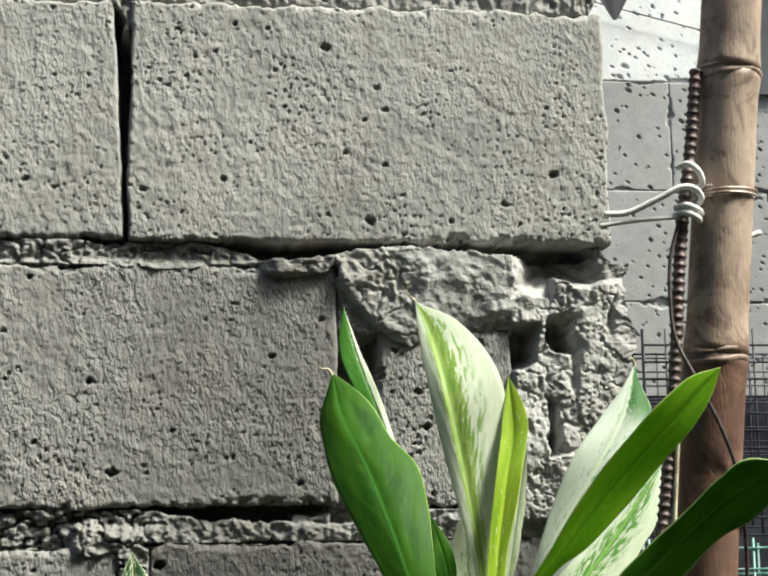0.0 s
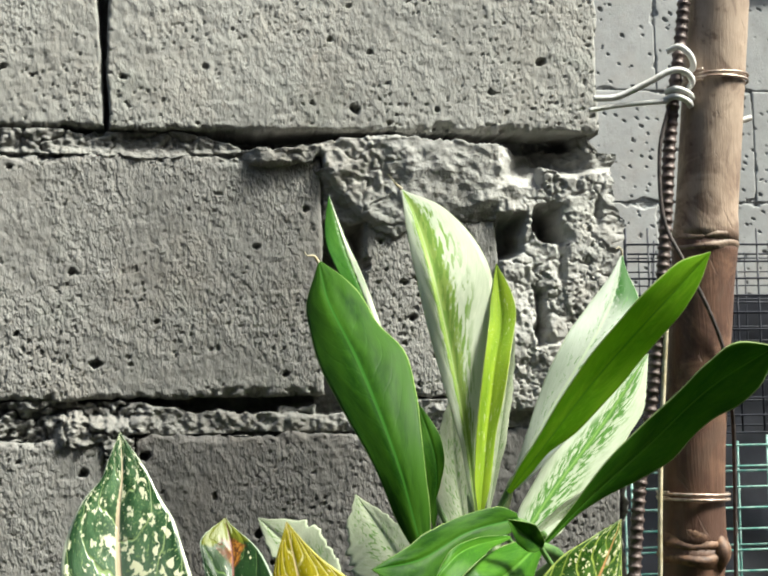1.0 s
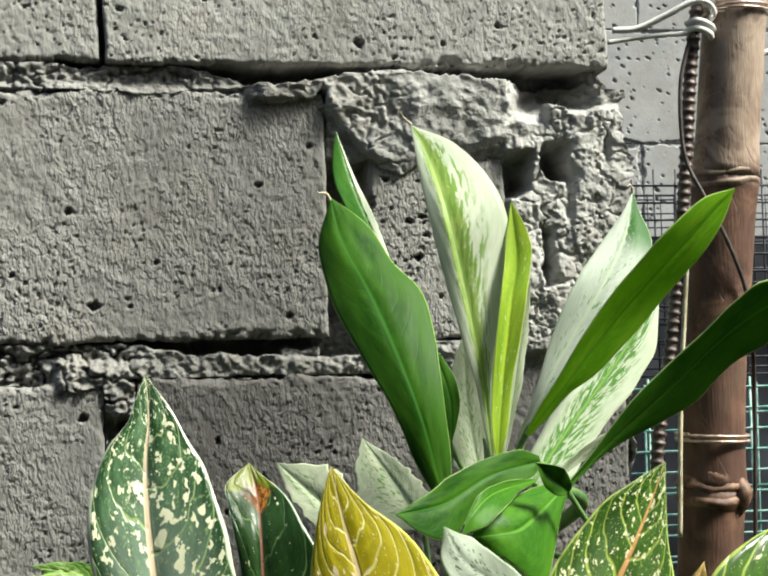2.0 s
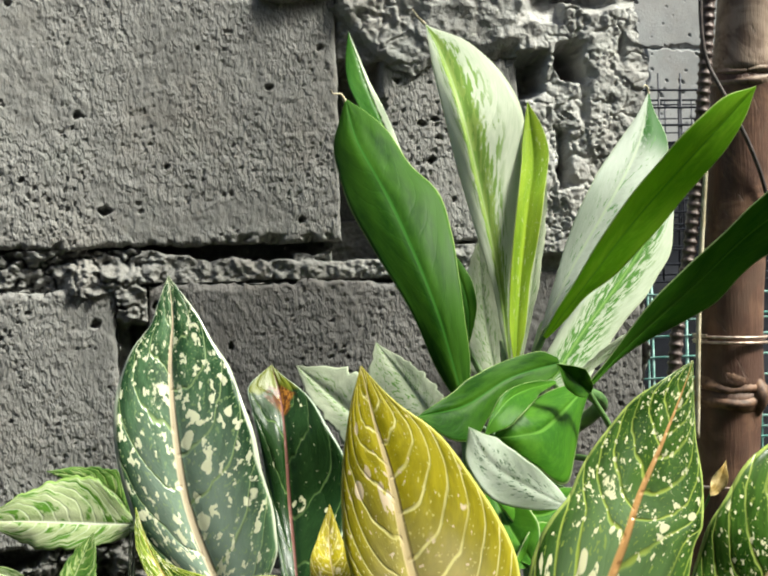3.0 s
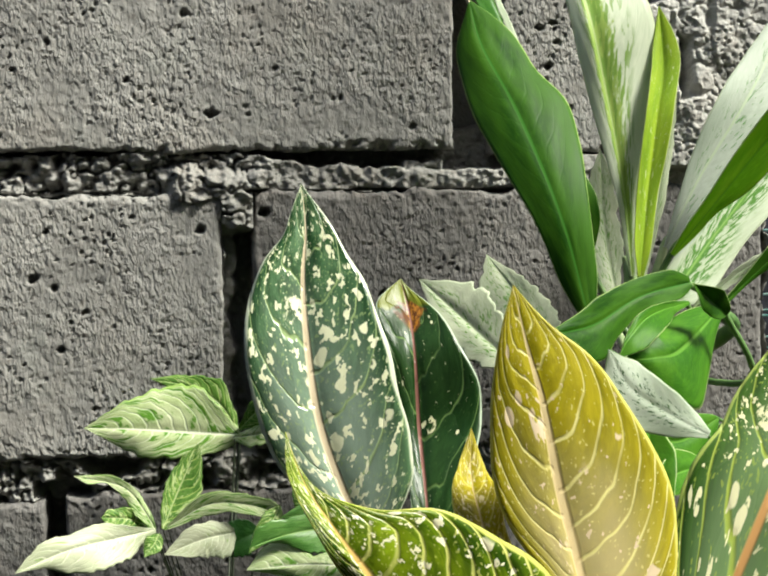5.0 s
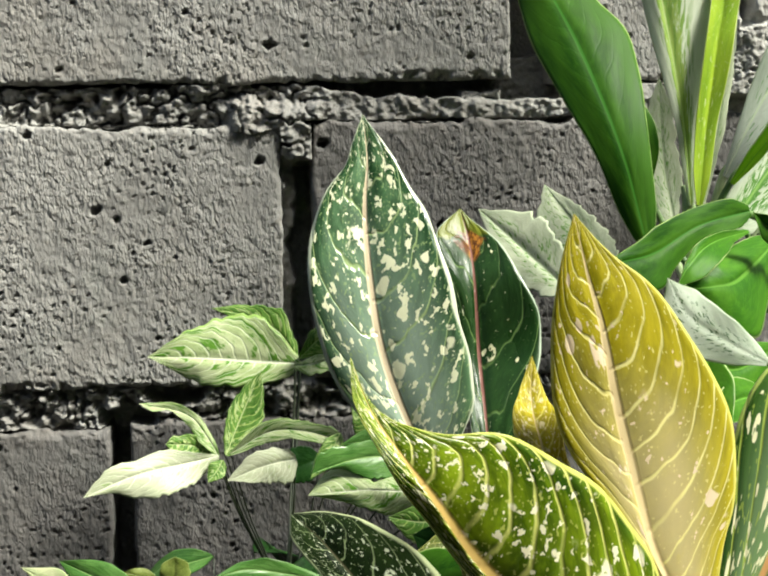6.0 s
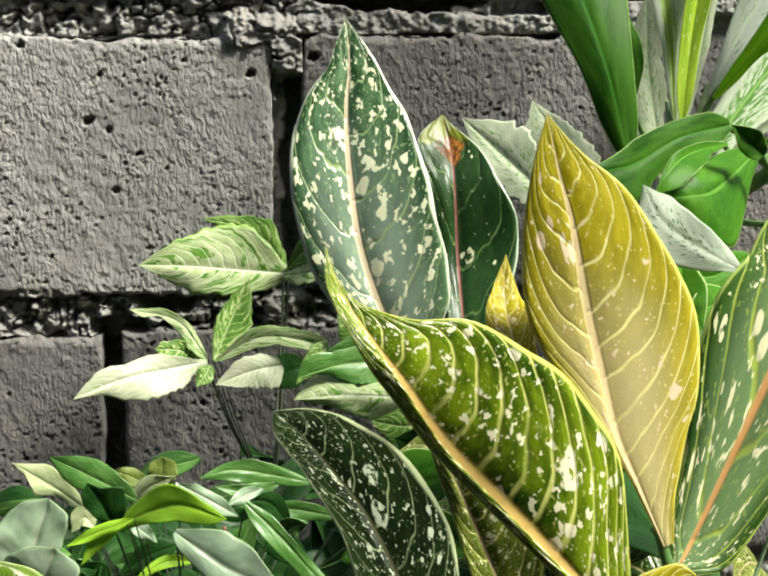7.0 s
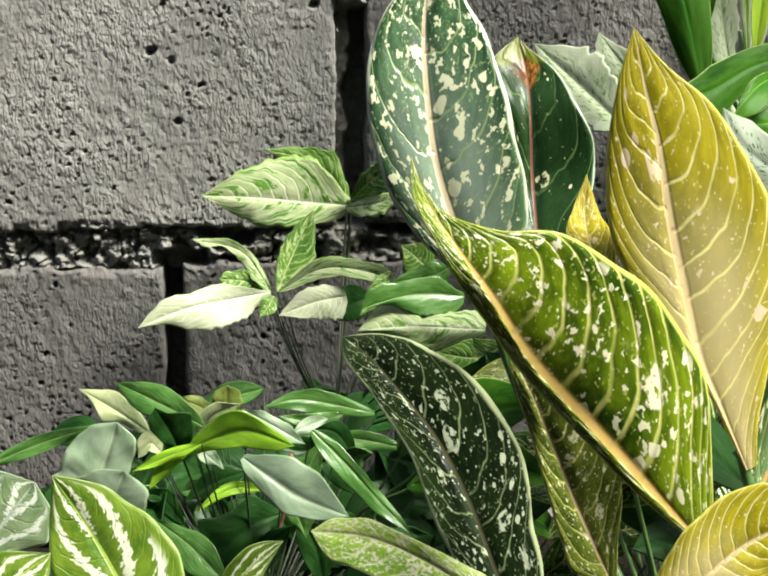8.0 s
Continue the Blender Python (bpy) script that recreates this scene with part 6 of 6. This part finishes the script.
leaf(tradescantia, low_green, [(-0.520, -0.357, 0.352), (-0.500, -0.370, 0.341), (-0.479, -0.383, 0.323)], (-0.68, -0.20, -0.71), [0.0016, 0.0033, 0.0049, 0.0064, 0.0084, 0.0092, 0.0090, 0.0071, 0.0042], [0.0038, 0.0060, 0.0080, 0.0096, 0.0101, 0.0105, 0.0106, 0.0073, 0.0040], fold=12)
leaf(tradescantia, low_grey, [(-0.499, -0.313, 0.378), (-0.492, -0.313, 0.372), (-0.483, -0.313, 0.364)], (-0.62, -0.21, -0.76), 0.0050, 0.0044, fold=10)
leaf(tradescantia, low_lime, [(-0.499, -0.331, 0.384), (-0.513, -0.331, 0.374), (-0.524, -0.331, 0.359)], (-0.69, 0.13, 0.71), 0.0044, 0.0044, fold=10)
leaf(tradescantia, low_lime, [(-0.494, -0.335, 0.386), (-0.513, -0.335, 0.379), (-0.532, -0.335, 0.371)], (-0.37, 0.19, 0.91), 0.0032, 0.0038, fold=10)
leaf(tradescantia, low_dark_shaded, [(-0.483, -0.313, 0.295), (-0.466, -0.322, 0.316), (-0.444, -0.331, 0.336)], (0.63, -0.14, -0.76), 0.0112, 0.0112, fold=15)
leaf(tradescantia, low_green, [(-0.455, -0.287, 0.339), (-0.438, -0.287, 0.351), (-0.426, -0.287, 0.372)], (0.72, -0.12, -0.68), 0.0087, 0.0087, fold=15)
leaf(tradescantia, low_dark_shaded, [(-0.427, -0.313, 0.294), (-0.432, -0.313, 0.318), (-0.444, -0.313, 0.339)], (0.94, 0.13, 0.32), 0.0096, 0.0096, fold=15)
leaf(tradescantia, low_dark_shaded, [(-0.472, -0.287, 0.354), (-0.489, -0.291, 0.349), (-0.507, -0.296, 0.340)], (-0.43, 0.18, 0.88), 0.0074, 0.0085, fold=15)
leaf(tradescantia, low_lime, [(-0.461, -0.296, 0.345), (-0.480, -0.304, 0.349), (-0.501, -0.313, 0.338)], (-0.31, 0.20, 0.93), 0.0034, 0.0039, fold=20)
leaf(tradescantia, low_dark_shaded, [(-0.396, -0.261, 0.329), (-0.414, -0.261, 0.345), (-0.431, -0.261, 0.354)], (0.57, 0.22, 0.79), 0.0101, 0.0101, fold=15)
leaf(tradescantia, low_dark_shaded, [(-0.414, -0.261, 0.364), (-0.438, -0.265, 0.359), (-0.460, -0.270, 0.367)], (0.01, 0.23, 0.97), 0.0089, 0.0089, fold=15)
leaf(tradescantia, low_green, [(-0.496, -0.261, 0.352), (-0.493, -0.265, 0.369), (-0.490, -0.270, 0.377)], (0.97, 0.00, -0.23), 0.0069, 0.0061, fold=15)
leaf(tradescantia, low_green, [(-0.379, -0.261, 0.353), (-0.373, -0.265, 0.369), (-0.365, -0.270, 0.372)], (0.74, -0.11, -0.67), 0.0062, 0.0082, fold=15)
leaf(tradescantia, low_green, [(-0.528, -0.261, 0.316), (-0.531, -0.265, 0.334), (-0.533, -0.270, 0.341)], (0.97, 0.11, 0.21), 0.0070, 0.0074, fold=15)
leaf(tradescantia, low_dark_shaded, [(-0.401, -0.261, 0.296), (-0.411, -0.265, 0.313), (-0.421, -0.270, 0.320)], (0.69, 0.20, 0.69), 0.0060, 0.0060, fold=15)
leaf(tradescantia, low_dark_shaded, [(-0.490, -0.261, 0.294), (-0.473, -0.265, 0.302), (-0.455, -0.270, 0.304)], (0.20, -0.21, -0.96), 0.0062, 0.0075, fold=15)
leaf(tradescantia, low_dark_shaded, [(-0.485, -0.261, 0.306), (-0.490, -0.265, 0.325), (-0.495, -0.270, 0.331)], (0.89, 0.16, 0.43), 0.0058, 0.0061, fold=15)
leaf(tradescantia, low_dark_shaded, [(-0.407, -0.261, 0.354), (-0.418, -0.265, 0.370), (-0.431, -0.270, 0.374)], (0.58, 0.22, 0.79), 0.0072, 0.0073, fold=15)
leaf(tradescantia, low_dark_shaded, [(-0.511, -0.261, 0.313), (-0.523, -0.265, 0.331), (-0.535, -0.270, 0.336)], (0.60, 0.21, 0.77), 0.0061, 0.0063, fold=15)
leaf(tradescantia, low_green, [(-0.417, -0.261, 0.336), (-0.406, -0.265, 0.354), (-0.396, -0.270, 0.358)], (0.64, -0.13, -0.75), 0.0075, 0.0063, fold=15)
leaf(tradescantia, low_dark_shaded, [(-0.443, -0.261, 0.299), (-0.453, -0.265, 0.318), (-0.464, -0.270, 0.326)], (0.75, 0.19, 0.63), 0.0054, 0.0074, fold=15)
leaf(tradescantia, low_green, [(-0.394, -0.261, 0.290), (-0.377, -0.265, 0.303), (-0.361, -0.270, 0.306)], (0.32, -0.20, -0.93), 0.0064, 0.0059, fold=15)
leaf(tradescantia, low_green, [(-0.432, -0.261, 0.298), (-0.417, -0.265, 0.304), (-0.402, -0.270, 0.303)], (0.06, -0.23, -0.97), 0.0060, 0.0068, fold=15)
leaf(tradescantia, low_green, [(-0.512, -0.261, 0.333), (-0.499, -0.265, 0.336), (-0.488, -0.270, 0.333)], (-0.13, -0.24, -0.96), 0.0066, 0.0064, fold=15)
leaf(tradescantia, low_green, [(-0.408, -0.261, 0.288), (-0.399, -0.265, 0.304), (-0.390, -0.270, 0.310)], (0.68, -0.13, -0.73), 0.0060, 0.0056, fold=15)
leaf(tradescantia, low_green, [(-0.523, -0.261, 0.348), (-0.513, -0.265, 0.360), (-0.503, -0.270, 0.361)], (0.45, -0.18, -0.88), 0.0070, 0.0062, fold=15)
leaf(tradescantia, low_dark_shaded, [(-0.527, -0.261, 0.302), (-0.529, -0.265, 0.325), (-0.531, -0.270, 0.332)], (0.99, 0.09, 0.13), 0.0067, 0.0060, fold=15)
leaf(calathea, cal_stripe, [(-0.508, -0.520, 0.354), (-0.518, -0.510, 0.375), (-0.533, -0.500, 0.399), (-0.548, -0.500, 0.424)], (0.87, 0.19, 0.45), [0.0210, 0.0195, 0.0244, 0.0242, 0.0238, 0.0217, 0.0182, 0.0131, 0.0066], [0.0233, 0.0262, 0.0273, 0.0277, 0.0261, 0.0240, 0.0200, 0.0160, 0.0089], fold=8, label="lime leaf with zigzag white stripes")
leaf(calathea, cal_grey, [(-0.592, -0.480, 0.367), (-0.579, -0.475, 0.388), (-0.561, -0.470, 0.411)], (0.81, -0.11, -0.57), [0.0169, 0.0155, 0.0188, 0.0191, 0.0195, 0.0202, 0.0201, 0.0186, 0.0171], [0.0077, 0.0048, 0.0067, 0.0103, 0.0137, 0.0187, 0.0215, 0.0181, 0.0145], fold=8)
leaf(calathea, cal_stripe, [(-0.575, -0.550, 0.375), (-0.565, -0.540, 0.387), (-0.545, -0.530, 0.400)], (0.68, -0.16, -0.71), [0.0153, 0.0131, 0.0113, 0.0104, 0.0128, 0.0130, 0.0135, 0.0092, 0.0046], [0.0145, 0.0126, 0.0112, 0.0104, 0.0128, 0.0126, 0.0121, 0.0113, 0.0064], fold=10)
leaf(calathea, cal_stripe, [(-0.483, -0.430, 0.316), (-0.475, -0.425, 0.339), (-0.449, -0.420, 0.361)], (0.80, -0.11, -0.59), [0.0156, 0.0118, 0.0081, 0.0054, 0.0068, 0.0091, 0.0095, 0.0091, 0.0057], [0.0215, 0.0183, 0.0154, 0.0125, 0.0098, 0.0075, 0.0077, 0.0051, 0.0024], fold=12)
# -- leaves end
for base_z, tip_line in ((0.77, [(-0.2555, -0.180, 0.766), (-0.2590, -0.182, 0.7715), (-0.2640, -0.183, 0.7720), (-0.2665, -0.184, 0.7750)]), (0.78, [(0.0030, -0.044, 0.783), (0.0030, -0.046, 0.7900), (-0.0005, -0.050, 0.7935), (-0.0040, -0.052, 0.7910)]), (0.83, [(-0.1850, -0.105, 0.831), (-0.1900, -0.107, 0.8350), (-0.1960, -0.110, 0.8420)])):
    part("dry_tip", tube("dry_tip", tip_line, lambda f, a: 0.0013 * (1.05 - f), 14, 8, dieffenbachia.location, 0.1), stick_mat, dieffenbachia, "shrivelled pale leaf tip")
red_mat = plain("red_stalk", (0.10, 0.035, 0.03), (0.22, 0.09, 0.07), 0.5, 80)
part("red_stem", tube("red_stem", [(-0.454, -0.315, 0.322), (-0.447, -0.315, 0.349), (-0.445, -0.315, 0.373)], 0.0014, 24, 8, tradescantia.location, 0.05), red_mat, tradescantia, "dull red bare stem")
# small leaves deep in the two low bushes, partly filler that darkens the gaps
deep = random.Random(12)
for k in range(158):
    bush = aglaonema if 54 <= k < 98 else tradescantia
    top = 0.45 if 84 <= k < 98 else (0.41 if bush is aglaonema else 0.345 if k < 54 else 0.335)
    if bush is tradescantia:
        b = Vector((deep.uniform(-0.59, -0.33), deep.uniform(-0.25, -0.08), deep.uniform(0.24, 0.375)))
        if b.z > 0.325 and b.x < -0.47:
            b.z -= 0.05
        size = deep.uniform(0.045, 0.085)
        material = deep.choice((low_green, low_dark_shaded, low_dark_shaded, low_dark_shaded, low_dark_shaded))
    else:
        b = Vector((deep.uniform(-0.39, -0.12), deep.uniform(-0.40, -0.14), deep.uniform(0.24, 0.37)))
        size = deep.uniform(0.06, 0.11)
        material = deep.choice((ag_green, low_dark_shaded, dief_dark))
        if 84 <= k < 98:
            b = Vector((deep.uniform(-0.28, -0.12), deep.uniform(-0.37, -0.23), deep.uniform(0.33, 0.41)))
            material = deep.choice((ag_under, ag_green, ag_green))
    # the last sixty are added dark leaves that block light low down
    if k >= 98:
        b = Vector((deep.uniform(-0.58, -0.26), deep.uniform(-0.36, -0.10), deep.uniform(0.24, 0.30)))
        material = low_dark_shaded
    ang, rise = deep.uniform(0, 6.28), deep.uniform(-0.1, 0.7)
    way = Vector((math.cos(ang), math.sin(ang) * 0.6, rise)).normalized() * size
    tip = b + way
    tip.y = min(tip.y, -0.05)
    if bush is tradescantia:
        top = min(top, 0.318)
    else:
        tip.x = max(tip.x, -0.35)
    tip.z = max(min(tip.z, top), 0.235)
    mid = [b, b.lerp(tip, 0.5) + Vector((0, 0, 0.012)), tip]
    across = way.cross(Vector((deep.uniform(-0.4, 0.4), -0.7, 0.7)))
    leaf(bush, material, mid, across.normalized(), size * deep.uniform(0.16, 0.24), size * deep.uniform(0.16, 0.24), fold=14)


# ---- blocks of the walls ----
for k, (x0, x1, z0, z1, back, fine) in enumerate(BLOCKS):
    # lower courses get the shade-darkened copies; block 5 is a darker block too
    part("block", block_mesh(x0, x1, z0, z1, back, fine, k * 1.7 + 0.3, -0.0095 if k == 0 else 0.0), dark_shaded_block_mat if k in (5, 6, 7, 8) else part_shaded_block_mat if k in (2, 3, 4) else block_mat, wall_front)
for row in range(14):
    for col in range(13):
        # courses above row 6 use the much paler blocks
        ob = new("block", FAR[1 if row > 6 else 0][(row * 5 + col * 7) % 3])
        ob.parent = wall_far
        ob.location = (-1.405 + col * 0.404 + (0.2 if row % 2 else 0.0), 1.598, -0.0455 + row * 0.2255)
